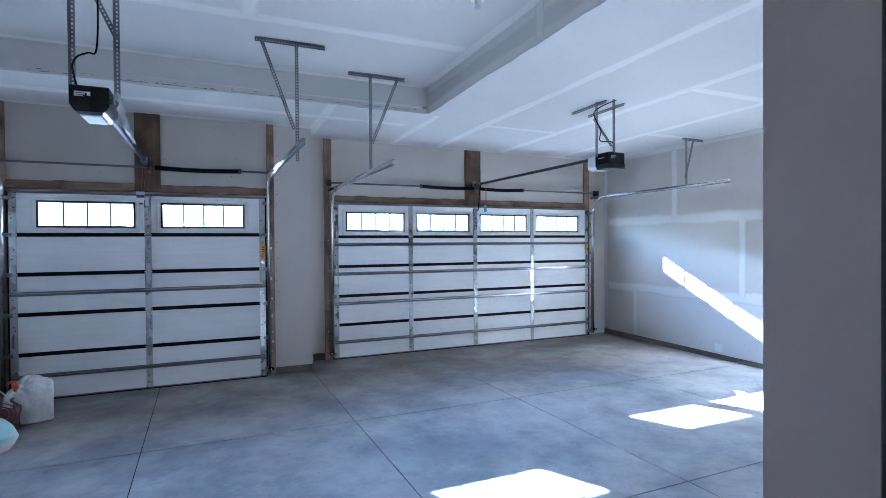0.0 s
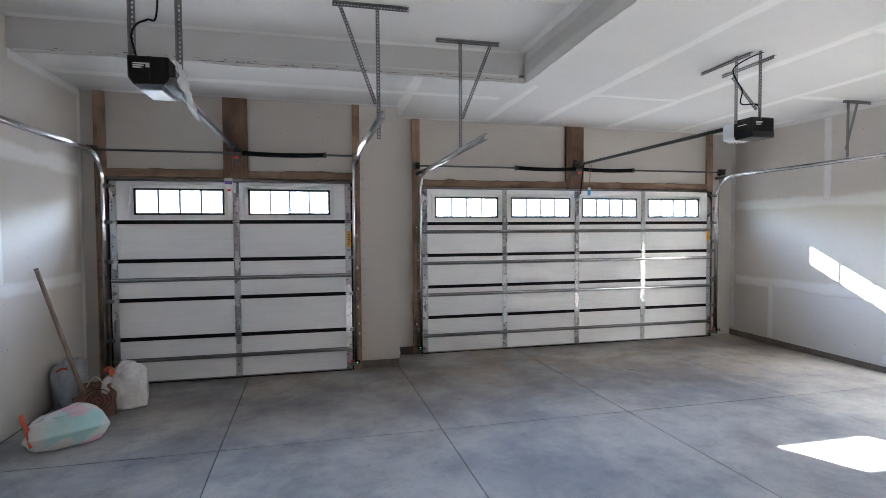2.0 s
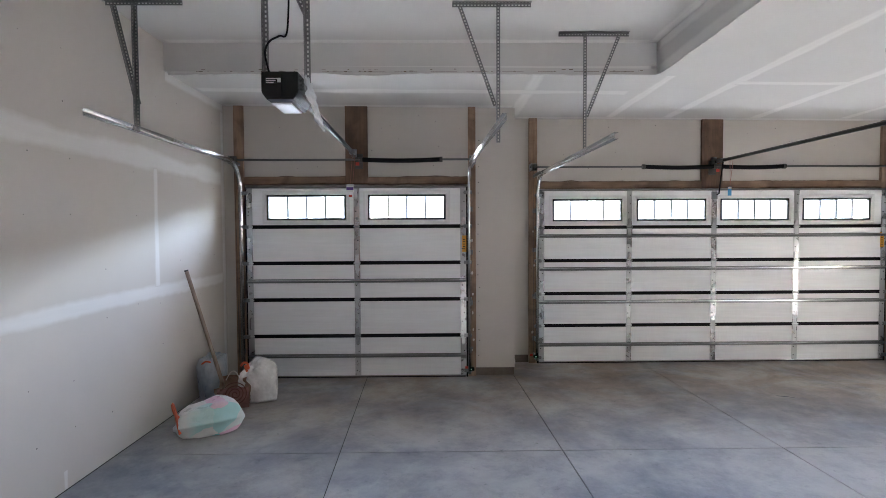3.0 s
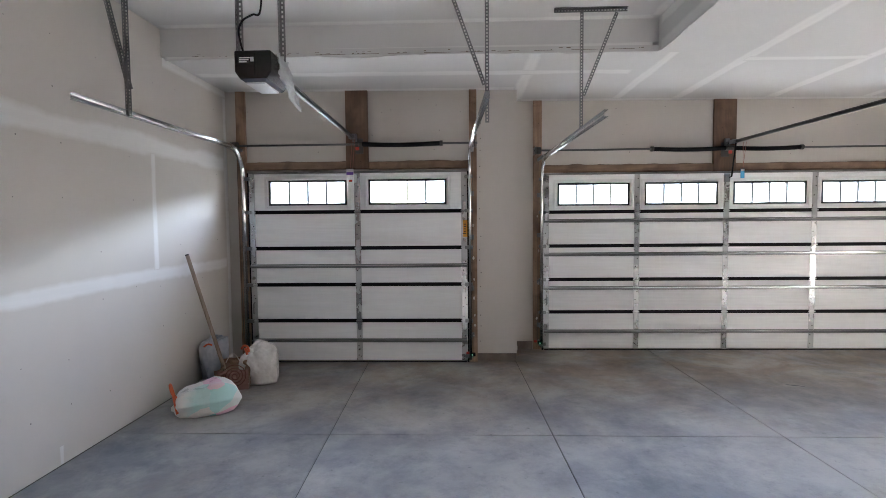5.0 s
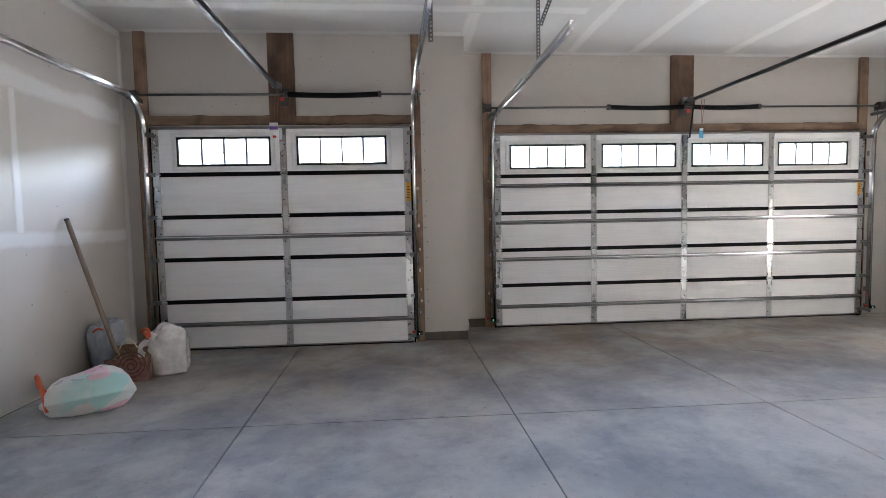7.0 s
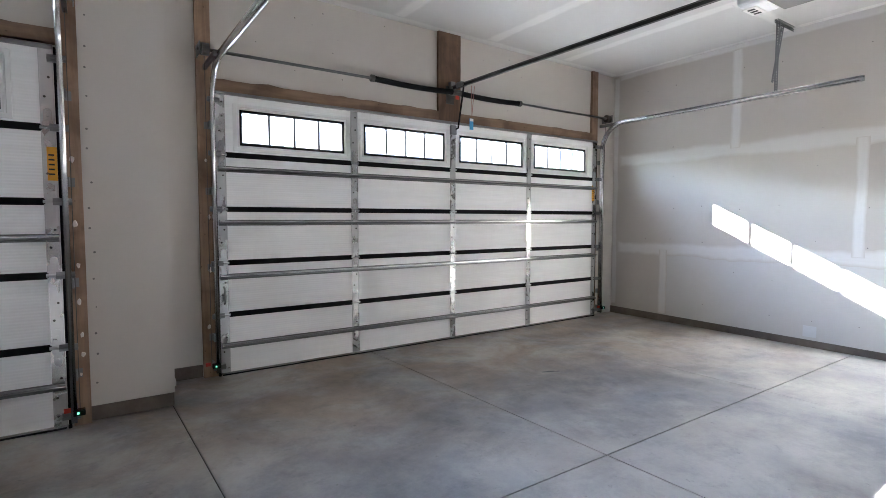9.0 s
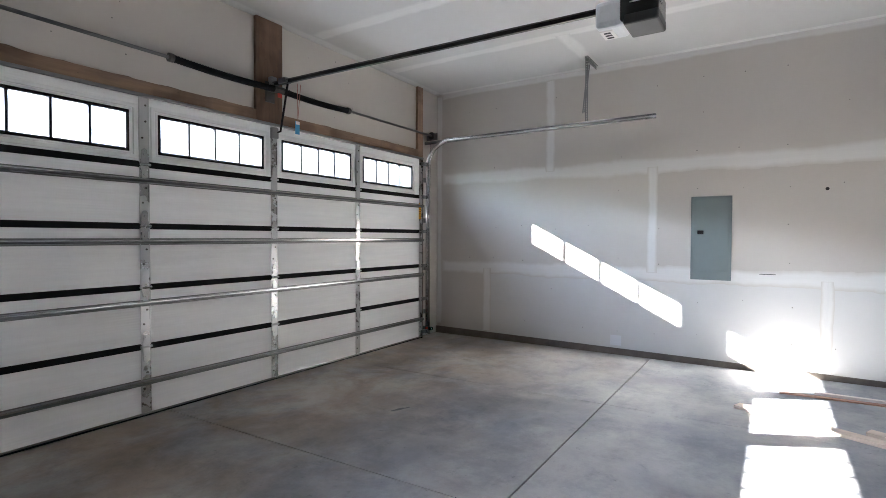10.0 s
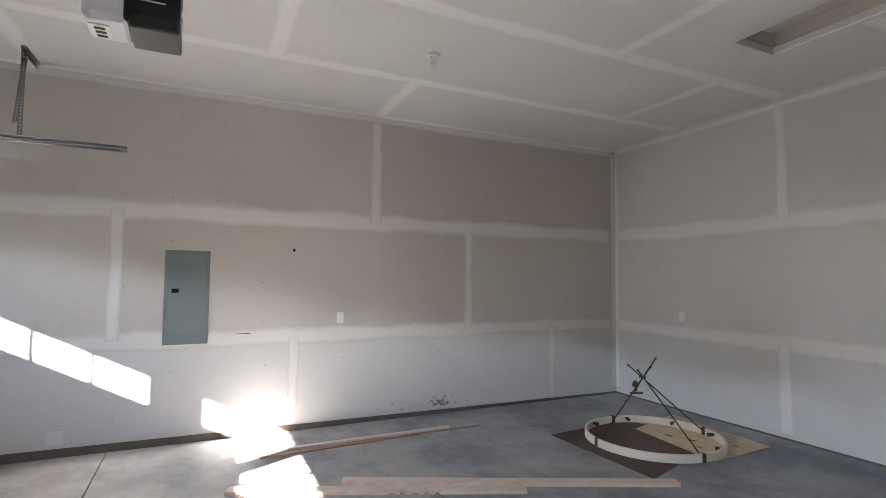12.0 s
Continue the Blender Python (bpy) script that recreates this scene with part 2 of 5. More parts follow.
M_MUDG = joint_mud("pale_joint_compound", (0.745, 0.735, 0.715), GREYB)
M_MUDC = joint_mud("ceiling_joint_compound", (0.745, 0.74, 0.725), CEIL)
M_DOOR = ribbed_steel()
M_FRAME = surface("white_window_trim", (0.80, 0.80, 0.80), 0.4, 0, 0.04, 3, 80, 0.02)
M_BLACK = surface("black_plastic", (0.007, 0.007, 0.008), 0.22, 0, 0.2, 1, 150, 0.02, spec=0.4)
M_RUBBER = surface("black_rubber", (0.008, 0.008, 0.009), 0.75, 0, 0.2, 8, 90, 0.1, spec=0.12)
M_STILE = surface("spangled_zinc", (0.50, 0.505, 0.51), 0.27, 1.0, 0.03, 3, 60, 0.0)
M_RAILZ = surface("dull_rail_steel", (0.05, 0.05, 0.052), 0.42, 0.5, 0.05, 2, 40, 0.0, spec=0.3)
M_GALV = surface("galvanized_steel", (0.23, 0.232, 0.235), 0.36, 1.0, 0.03, 0.8, 40, 0.0)
M_STRUT = surface("rolled_strut_steel", (0.17, 0.17, 0.173), 0.3, 1.0, 0.02, 0.6, 40, 0.0)
M_BRIGHT = surface("bright_zinc_steel", (0.62, 0.63, 0.64), 0.2, 1.0, 0.08, 6, 50, 0.0)
M_DARKSTEEL = surface("dark_oiled_steel", (0.10, 0.095, 0.09), 0.45, 0.8, 0.3, 10, 60, 0.1)
M_POST = wood("weathered_lumber", (0.165, 0.10, 0.064), (0.055, 0.034, 0.023), 2)
M_SIDE = wood("stained_side_lumber", (0.34, 0.23, 0.16), (0.12, 0.07, 0.045), 2)
M_HEAD = wood("rough_header_lumber", (0.24, 0.16, 0.105), (0.09, 0.055, 0.035), 0)
M_PLANK = wood("pale_pine", (0.66, 0.55, 0.45), (0.52, 0.41, 0.32), 1, wear=0.3)
M_HANDLE = wood("worn_broom_wood", (0.26, 0.20, 0.15), (0.15, 0.11, 0.08), 2, wear=0.4)
M_LED = bpy.data.materials.new("green_led")
M_LED.use_nodes = True
M_LED.node_tree.nodes["Principled BSDF"].inputs["Emission Color"].default_value = (0.15, 1.0, 0.45, 1)
M_LED.node_tree.nodes["Principled BSDF"].inputs["Emission Strength"].default_value = 0.03
M_TORN = surface("torn_brown_paper", (0.17, 0.12, 0.085), 0.9, 0, 0.3, 20, 60, 0.2)
M_GLASS = pane_glass()
M_GREY = surface("grey_enamel", (0.165, 0.195, 0.195), 0.45, 0, 0.06, 3, 120, 0.03)
M_WHITE = surface("white_plastic", (0.78, 0.77, 0.75), 0.4, 0, 0.03, 5, 60, 0.02)
M_PLATE = surface("blank_cover_plate", (0.66, 0.67, 0.69), 0.45, 0, 0.03, 5, 60, 0.02)
M_LENS = surface("frosted_lens", (0.72, 0.74, 0.77), 0.3, 0, 0.04, 5, 60, 0.02)
M_YELLOW = surface("amber_label", (0.75, 0.36, 0.03), 0.5, 0, 0.08, 10, 60, 0.0)
M_INK = surface("black_ink", (0.02, 0.02, 0.02), 0.6, 0, 0.1, 10, 60, 0.0)
M_CORD = surface("dull_red_cord", (0.30, 0.12, 0.09), 0.6, 0, 0.12, 10, 60, 0.0)
M_RED = surface("red_plastic", (0.55, 0.05, 0.03), 0.45, 0, 0.12, 10, 60, 0.0)
M_BLUE = surface("blue_card", (0.06, 0.33, 0.62), 0.5, 0, 0.1, 10, 60, 0.0)
M_VIOLET = surface("violet_card", (0.13, 0.06, 0.30), 0.5, 0, 0.1, 10, 60, 0.0)
M_FILM = plastic_film("clear_film", (0.82, 0.84, 0.86), 0.42)
M_CARD = surface("brown_hardboard", (0.105, 0.068, 0.055), 0.7, 0, 0.2, 3, 60, 0.1)
M_OSB = surface("strand_board", (0.66, 0.54, 0.36), 0.75, 0, 0.25, 12, 40, 0.15, stretch=(1, 3, 1))
M_CREAM = surface("cream_enamel", (0.80, 0.74, 0.65), 0.4, 0, 0.05, 4, 60, 0.03)
M_BRONZE = surface("antique_bronze", (0.12, 0.085, 0.05), 0.4, 0.9, 0.3, 12, 60, 0.08)
M_TRIMW = surface("primed_trim", (0.72, 0.66, 0.60), 0.5, 0, 0.08, 4, 60, 0.03)
M_TRIMB = wood("reddish_trim", (0.38, 0.22, 0.15), (0.22, 0.11, 0.07), 1, wear=0.3)
M_HOLE = surface("dark_void", (0.015, 0.014, 0.013), 0.9, 0, 0.1, 10, 60, 0.0)
M_ASPHALT = surface("driveway_concrete", (0.46, 0.45, 0.43), 0.9, 0, 0.15, 1.2, 40, 0.2)
M_GRASS = surface("lawn", (0.07, 0.10, 0.035), 0.9, 0, 0.4, 1.5, 30, 0.3)
M_SIDING = surface("pale_siding", (0.74, 0.75, 0.76), 0.7, 0, 0.06, 2, 40, 0.05, stretch=(1, 1, 8))
M_PALEGLASS = surface("sky_lit_panes", (0.50, 0.54, 0.58), 0.6, 0, 0.05, 2, 40, 0.0)
M_ROOF = surface("grey_shingles", (0.30, 0.30, 0.31), 0.9, 0, 0.3, 6, 30, 0.3)


# ---- mesh helpers ----
def box(bm, x0, x1, y0, y1, z0, z1, m=None):
    co = [(x, y, z) for x in (x0, x1) for y in (y0, y1) for z in (z0, z1)]
    v = [bm.verts.new(m @ Vector(c) if m else c) for c in co]
    for f in ((0, 1, 3, 2), (4, 6, 7, 5), (0, 4, 5, 1), (2, 3, 7, 6), (0, 2, 6, 4), (1, 5, 7, 3)):
        bm.faces.new([v[i] for i in f])
    return bm


def bx(x0, x1, y0, y1, z0, z1, bevel=0.0, seg=2):
    bm = box(bmesh.new(), min(x0, x1), max(x0, x1), min(y0, y1), max(y0, y1), min(z0, z1), max(z0, z1))
    if bevel:
        bmesh.ops.bevel(bm, geom=list(bm.edges), offset=bevel, segments=seg, affect="EDGES", profile=0.5)
    return bm


def tube(bm, pts, r, n=10, cap=True):
    """A round bar through the points."""
    pts = [Vector(p) for p in pts]
    rings, up = [], None
    for i, p in enumerate(pts):
        t = (pts[min(i + 1, len(pts) - 1)] - pts[max(i - 1, 0)]).normalized()
        if up is None:
            up = t.orthogonal().normalized()
        up = (up - t * up.dot(t)).normalized()
        s = t.cross(up)
        rings.append([bm.verts.new(p + (up * math.cos(a) + s * math.sin(a)) * r) for a in (2 * math.pi * k / n for k in range(n))])
    for a, b in zip(rings, rings[1:]):
        for k in range(n):
            bm.faces.new((a[k], a[(k + 1) % n], b[(k + 1) % n], b[k]))
    if cap:
        bm.faces.new(rings[0][::-1])
        bm.faces.new(rings[-1])
    return bm


def sweep(bm, pts, profile, side):
    """A closed profile of (a, b) along the points: a runs along the fixed side direction, b along the path's normal."""
    pts, side = [Vector(p) for p in pts], Vector(side).normalized()
    rings = []
    for i, p in enumerate(pts):
        t = (pts[min(i + 1, len(pts) - 1)] - pts[max(i - 1, 0)]).normalized()
        nrm = t.cross(side).normalized()
        rings.append([bm.verts.new(p + side * a + nrm * b) for a, b in profile])
    n = len(profile)
    for a, b in zip(rings, rings[1:]):
        for k in range(n):
            bm.faces.new((a[k], a[(k + 1) % n], b[(k + 1) % n], b[k]))
    bm.faces.new(rings[0][::-1])
    bm.faces.new(rings[-1])
    return bm


def mesh_of(name, bm, material, smooth=False):
    bmesh.ops.recalc_face_normals(bm, faces=list(bm.faces))
    me = bpy.data.meshes.new(name)
    bm.to_mesh(me)
    bm.free()
    me.materials.append(material)
    if smooth:
        for f in me.polygons:
            f.use_smooth = True
    return me


def part(name, bm, material, parent, label="", smooth=False):
    ob = new(name, mesh_of(name, bm, material, smooth))
    ob.parent = parent
    if label:
        ob["label"] = label
    return ob


def thing(name, label, category, at=(0, 0, 0), group="", kind=""):
    """An empty at the base of a thing; its parts are given in world metres and moved under it."""
    ob = new(name)
    ob.empty_display_size = 0.1
    ob.location = at
    return tagged(ob, label, category, group, kind)


def settle(ob):
    """Keeps the parts where they were drawn, in world metres."""
    inv = Matrix.Translation(ob.location).inverted()
    for c in ob.children:
        c.matrix_parent_inverse = inv
    return ob


def solid(name, bm, material, label, category, group="", kind="", smooth=False):
    return tagged(new(name, mesh_of(name, bm, material, smooth)), label, category, group, kind)


# ---- structure: walls, floor, ceilings ----
def structure(name, boxes, material, label, category):
    bm = bmesh.new()
    for b in boxes:
        box(bm, *b)
    return solid(name, bm, material, label, category, kind="structure")


TOP = 4.0
OL = (-2.13, 0.57, 2.41)      # opening behind the single door: left, right, height
OR = (1.72, 6.52, 2.41)
def board_wall(name, boxes, label, material=M_BOARD):
    ob = structure(name, boxes[:1], material, label, "wall")
    for b in boxes[1:]:
        part("board", box(bmesh.new(), *b), material, ob)
    return ob


wall_front_single = board_wall("wall_front_single", [(XL, OL[0], YWL, YWL + 0.18, 0, TOP), (OL[1], XJ, YWL, YWL + 0.18, 0.10, TOP), (OL[1] + 0.02, XJ - 0.02, YWL + 0.02, YWL + 0.16, 0, 0.10), (OL[0], OL[1], YWL, YWL + 0.18, OL[2], TOP), (OL[1] - 0.001, OL[1] + 0.06, YWL + 0.001, YWL + 0.17, 0, 0.101)], "unpainted taped drywall wall round the single garage door")
wall_pier = structure("wall_pier", [(XJ - 0.18, XJ, YWL + 0.18, YWR, 0.10, TOP), (XJ - 0.18, XJ - 0.02, YWL + 0.18, YWR, 0, 0.10)], M_BOARD, "short drywall return beside the double garage door", "wall")
wall_front_double = board_wall("wall_front_double", [(XJ - 0.18, OR[0], YWR, YWR + 0.18, 0.11, TOP), (XJ - 0.18, OR[0], YWR + 0.02, YWR + 0.16, 0, 0.11), (OR[1], XR, YWR, YWR + 0.18, 0.10, TOP), (OR[1], XR, YWR + 0.02, YWR + 0.16, 0, 0.10), (OR[0], OR[1], YWR, YWR + 0.18, OR[2], TOP), (OR[0] - 0.06, OR[0] + 0.001, YWR + 0.001, YWR + 0.17, 0, 0.111), (OR[1] - 0.001, OR[1] + 0.06, YWR + 0.001, YWR + 0.17, 0, 0.101)], "unpainted taped drywall wall round the double garage door")
wall_left = structure("wall_left", [(XL - 0.18, XL - 0.013, YE - 0.2, YWL + 0.18, 0, TOP)], M_BOARD, "pale taped drywall side wall", "wall")
wall_right = structure("wall_right", [(XR + 0.013, XR + 0.18, YB - 0.18, YWR + 0.18, 0, TOP)], M_BOARD, "unpainted drywall side wall with taped joints", "wall")
wall_rear = structure("wall_rear", [(XH - 0.18, XR + 0.18, YB - 0.18, YB - 0.013, 0, TOP)], M_BOARD, "unpainted drywall rear wall with taped joints", "wall")
DOOR_X = (-0.12, 0.772)
wall_house = board_wall("wall_house", [(XL - 0.18, DOOR_X[0], YE - 0.18, YE, 0, TOP), (DOOR_X[1], XH - 0.18, YE - 0.18, YE, 0, TOP), (DOOR_X[0], DOOR_X[1], YE - 0.18, YE, 2.56, TOP), (XH - 0.18, XH, YB, YE, 0, TOP), (DOOR_X[0], DOOR_X[1], YE - 0.18, YE, 0, 0.5)], "drywall house wall tinted for warm house light, with a plain doorway", M_WARMLIT)
house_hall = structure("wall_hall", [(-1.0, -0.9, -2.4, YE - 0.18, 0.5, 3.2), (1.6, 1.7, -2.4, YE - 0.18, 0.5, 3.2), (-1.0, 1.7, -2.5, -2.4, 0.5, 3.2), (-1.0, 1.7, -2.5, YE - 0.18, 3.2, 3.3)], M_BOARD, "plain hall walls behind the doorway", "wall")
hall_floor = structure("floor_hall", [(-1.0, 1.7, -2.5, YE - 0.18, 0.4, 0.5)], M_PLANK, "plain hall floor behind the doorway", "floor")
steps = structure("steps", [(-0.5, 1.15, YE, 1.30, 0, 0.5), (-0.5, 1.15, 1.30, 1.60, 0, 0.333), (-0.5, 1.15, 1.60, 1.90, 0, 0.167)], M_CURB, "plain concrete steps down from the house doorway", "steps")
trim_door = solid("trim_doorway", bx(DOOR_X[1] - 0.012, DOOR_X[1] - 0.0005, YE - 0.22, 0.438, 0.5, 2.555, 0.003), surface("dark_door_edge", (0.035, 0.022, 0.018), 0.5, 0, 0.2, 5, 60, 0.05), "dark brown edge of the house doorway", "trim", kind="structure")

# ceiling with a raised part over the single bay, and the attic hatch cut through it
HX0, HX1, HY0, HY1 = 2.95, 4.08, 0.33, 0.81


def ceiling_mesh():
    bm = bmesh.new()

    def flat(x0, x1, y0, y1):
        box_pts = [(x0, y0), (x1, y0), (x1, y1), (x0, y1)]
        lo = [bm.verts.new((x, y, cz(x))) for x, y in box_pts]
        hi = [bm.verts.new((x, y, cz(x) + 0.06)) for x, y in box_pts]
        bm.faces.new(lo)
        bm.faces.new(hi[::-1])
        for i in range(4):
            j = (i + 1) % 4
            bm.faces.new((lo[i], lo[j], hi[j], hi[i]))

    flat(XL - 0.18, XR + 0.18, YT, YWR + 0.3)
    flat(XH, HX0, YB - 0.18, YT)
    flat(HX1, XR + 0.18, YB - 0.18, YT)
    flat(HX0, HX1, YB - 0.18, HY0)
    flat(HX0, HX1, HY1, YT)
    # raised part: front face, side face, lid
    box(bm, XL - 0.18, XH + 0.1, YT + 0.001, YT + 0.1, cz(XL) + 0.05, ZT + 0.1)
    box(bm, XH + 0.001, XH + 0.1, YB, YT, cz(XH) + 0.05, ZT + 0.1)
    box(bm, XL - 0.18, XH + 0.1, YE - 0.18, YT + 0.1, ZT, ZT + 0.08)
    return bm


ceiling = solid("ceiling", ceiling_mesh(), M_CEIL, "pale drywall ceiling with taped joints and a raised bay", "ceiling", kind="structure")
roof = structure("roof", [(XL - 0.4, XR + 0.4, YB - 0.4, YWR + 0.5, TOP, TOP + 0.1)], M_ROOF, "plain roof deck over the garage", "roof")

# attic hatch: recessed lining and panel
hatch = thing("attic_hatch", "deep recessed drywall attic hatch with a thin white bead", "hatch", (3.7, 0.57, 3.42), kind="structure")
hz = cz(3.7)
part("panel", bx(HX0 - 0.02, HX1 + 0.02, HY0 - 0.02, HY1 + 0.02, hz + 0.171, hz + 0.19, 0.003), M_TAN, hatch)
for x0, x1, y0, y1 in ((HX0 - 0.014, HX0 - 0.001, HY0 - 0.014, HY1 + 0.014), (HX1 + 0.001, HX1 + 0.014, HY0 - 0.014, HY1 + 0.014), (HX0, HX1, HY0 - 0.014, HY0 - 0.001), (HX0, HX1, HY1 + 0.001, HY1 + 0.014)):
    part("lining", bx(x0, x1, y0, y1, hz + 0.066, hz + 0.17), M_TAN, hatch)
part("bead", bx(HX0 + 0.013, HX1 - 0.013, HY0 - 0.004, HY0 + 0.006, hz - 0.006, hz + 0.008, 0.002), M_FRAME, hatch, "thin white bead along the edge")
settle(hatch)

# concrete slab base under the jointed bays
KX = -0.030
JX, JY = [-0.60, 1.295, 3.19, 5.145], [2.87, 5.20]
floor = structure("floor", [(XL - 0.18, XR + 0.18, -2.6, YWR + 0.2, -0.15, -0.012)], M_HOLE, "smooth grey concrete garage floor with saw-cut joints", "floor")

# concrete stem-wall curbs that show under the boards
bm = bmesh.new()
for y0, y1 in ((YB, 3.6), (3.6, YWR)):
    h0, h1 = 0.022 + 0.0085 * (y0 - YB), 0.022 + 0.0085 * (y1 - YB)
    v = [bm.verts.new(c) for c in ((XR + 0.013, y0, 0), (XR + 0.013, y1, 0), (XR + 0.013, y1, h1), (XR + 0.013, y0, h0), (XR - 0.008, y0, 0), (XR - 0.008, y1, 0), (XR - 0.008, y1, h1), (XR - 0.008, y0, h0))]
    for f in ((0, 1, 2, 3), (4, 7, 6, 5), (0, 4, 5, 1), (3, 2, 6, 7), (0, 3, 7, 4), (1, 5, 6, 2)):
        bm.faces.new([v[i] for i in f])
solid("baseboard_curb_right", bm, M_CURB, "dark concrete curb along the wall foot", "curb", kind="structure")
solid("baseboard_curb_rear", bx(XH, XR - 0.01, YB - 0.01, YB + 0.006, 0, 0.018), M_CURB, "thin dark concrete curb along the rear wall foot", "curb", kind="structure")
solid("baseboard_curb_pier", bx(OL[1] + 0.16, XJ - 0.015, YWL - 0.004, YWL + 0.016, 0, 0.098, 0.004), M_CURB, "dark concrete curb under the pier", "curb", kind="structure")
solid("baseboard_curb_return", bx(XJ - 0.019, XJ - 0.004, YWL + 0.017, YWR + 0.016, 0, 0.098, 0.004), M_CURB, "dark concrete curb under the short return wall", "curb", kind="structure")
solid("baseboard_curb_jamb", bx(XJ - 0.003, 1.528, YWR - 0.004, YWR + 0.018, 0, 0.108, 0.004), M_CURB, "dark concrete curb beside the double door", "curb", kind="structure")

# ---- drywall boards and feathered joints ----
random.seed(5)


def boards(wall, axis, at, inward, rows, name="board", tan=(), grey=()):
    """Boards of a wall as pieces of their own. rows: (z0, z1, [edges along the wall])."""
    for z0, z1, cuts in rows:
        for a, b in zip(cuts, cuts[1:]):
            t0, t1 = (at, at - 0.0125 * inward)
            if axis == "x":
                bm = bx(t0, t1, a + 0.0015, b - 0.0015, z0 + 0.0015, z1 - 0.0015)
            else:
                bm = bx(a + 0.0015, b - 0.0015, t0, t1, z0 + 0.0015, z1 - 0.0015)
            part(name, bm, M_TAN if (z0, a) in tan else M_GREYB if (z0, a) in grey else M_BOARD, wall)


ZC = 3.38
R1, R2 = 0.965, 2.185
boards(wall_right, "x", XR, -1, [(0.012, R1, [YB, 0.305, 3.60, 7.30, YWR]), (R1, R2, [YB, 1.546, 5.20, YWR]), (R2, 3.48, [YB, 2.735, 6.41, YWR])], tan=((R1, 1.546), (R2, YB)), grey=((0.012, YB), (0.012, 0.305), (0.012, 3.60)))
boards(wall_rear, "y", YB, 1, [(0.008, 0.945, [XH, 4.74, XR]), (0.945, R2, [XH, 3.2, XR]), (R2, 3.48, [XH, 4.725, XR])], grey=((0.008, XH), (0.008, 4.74), (0.945, XH), (0.945, 3.2), (R2, XH), (R2, 4.725)))
boards(wall_left, "x", XL, 1, [(0.012, 1.30, [YE, YWL]), (1.30, 2.55, [YE, 2.3, 5.90, YWL]), (2.55, 3.8, [YE, 3.6, YWL])])


def strips(parent, runs, origin, u, v, material, lift=0.0022):
    """Joint compound on a plane: runs of (u0, v0, u1, v1, width); an uneven band with a strip coordinate across it."""
    u, v, origin = Vector(u), Vector(v), Vector(origin)
    nrm = u.cross(v).normalized()
    for i, (u0, v0, u1, v1, w) in enumerate(runs):
        w *= 0.8 if abs(v1 - v0) > abs(u1 - u0) and material is not M_MUDC else 1.0
        length = math.hypot(u1 - u0, v1 - v0)
        n = max(3, int(length / 0.12))
        dx, dy = (u1 - u0) / length, (v1 - v0) / length
        bm = bmesh.new()
        lay = bm.loops.layers.uv.new("strip")
        rows_ = []
        for k in range(n + 1):
            s = length * k / n
            wob = noise.noise((s * 2.1, i * 7.3, origin.x + origin.y)) * 0.09 * w
            half = w * (0.75 + 0.15 * noise.noise((s * 1.3, i * 3.1, 9.0)))
            cu, cv = u0 + dx * s, v0 + dy * s
            rows_.append([bm.verts.new(origin + u * (cu - dy * (wob + e * half)) + v * (cv + dx * (wob + e * half)) + nrm * (lift + math.copysign(0.00022, lift) * i)) for e in (-1, 1)])
        for k in range(n):
            f = bm.faces.new((rows_[k][0], rows_[k][1], rows_[k + 1][1], rows_[k + 1][0]))
            for lp, q in zip(f.loops, ((k, 0), (k, 1), (k + 1, 1), (k + 1, 0))):
                lp[lay].uv = (q[0] / n, q[1])
        part("joint_strip", bm, material, parent)


CR = cz(XR)
strips(wall_right, [(YB, R1, YWR, R1, 0.16), (YB, R2, YWR, R2, 0.17), (0.305, 0.05, 0.305, R1, 0.13), (3.60, 0.06, 3.60, R1, 0.12), (7.30, 0.1, 7.30, R1, 0.13), (1.546, R1, 1.546, R2, 0.13), (5.20, R1, 5.20, R2, 0.13), (2.735, R2, 2.735, CR, 0.15), (6.41, R2, 6.41, CR, 0.14), (YB, CR - 0.03, YWR, CR - 0.03, 0.08), (YB + 0.04, 0.05, YB + 0.04, CR, 0.08), (YWR - 0.05, 0.1, YWR - 0.05, CR, 0.10)], (XR, 0, 0), (0, 1, 0), (0, 0, 1), M_MUD, -0.0022)
strips(wall_rear, [(XH, 0.945, XR, 0.945, 0.16), (XH, R2, XR, R2, 0.17), (4.74, 0.05, 4.74, 0.945, 0.14), (4.725, R2, 4.725, CR, 0.14), (XH, CR - 0.0, XR, CR - 0.0, 0.09), (XR - 0.04, 0.05, XR - 0.04, CR, 0.08)], (0, YB, 0), (1, 0, 0), (0, 0, 1), M_MUDG, -0.0022)
CL = cz(XL)
strips(wall_left, [(YE, 1.30, YWL, 1.30, 0.13), (YE, 2.55, YWL, 2.55, 0.18), (5.90, 1.34, 5.90, 2.50, 0.10), (YWL - 0.05, 0.02, YWL - 0.05, CL, 0.12), (YT, CL - 0.03, YWL, CL - 0.03, 0.12), (4.61, 0.012, 4.61, 0.15, 0.05)], (XL, 0, 0), (0, 1, 0), (0, 0, 1), M_MUD, 0.0022)
strips(wall_front_single, [(XL, cz(-0.8) - 0.06, XJ, cz(-0.8) - 0.06, 0.13), (XJ - 0.10, 0.12, XJ - 0.10, 3.42, 0.20), (0.80, 0.9, 1.20, 0.9, 0.1), (XL + 0.05, 0.02, XL + 0.05, 3.45, 0.10)], (0, YWL, 0), (1, 0, 0), (0, 0, 1), M_MUD, -0.0022)
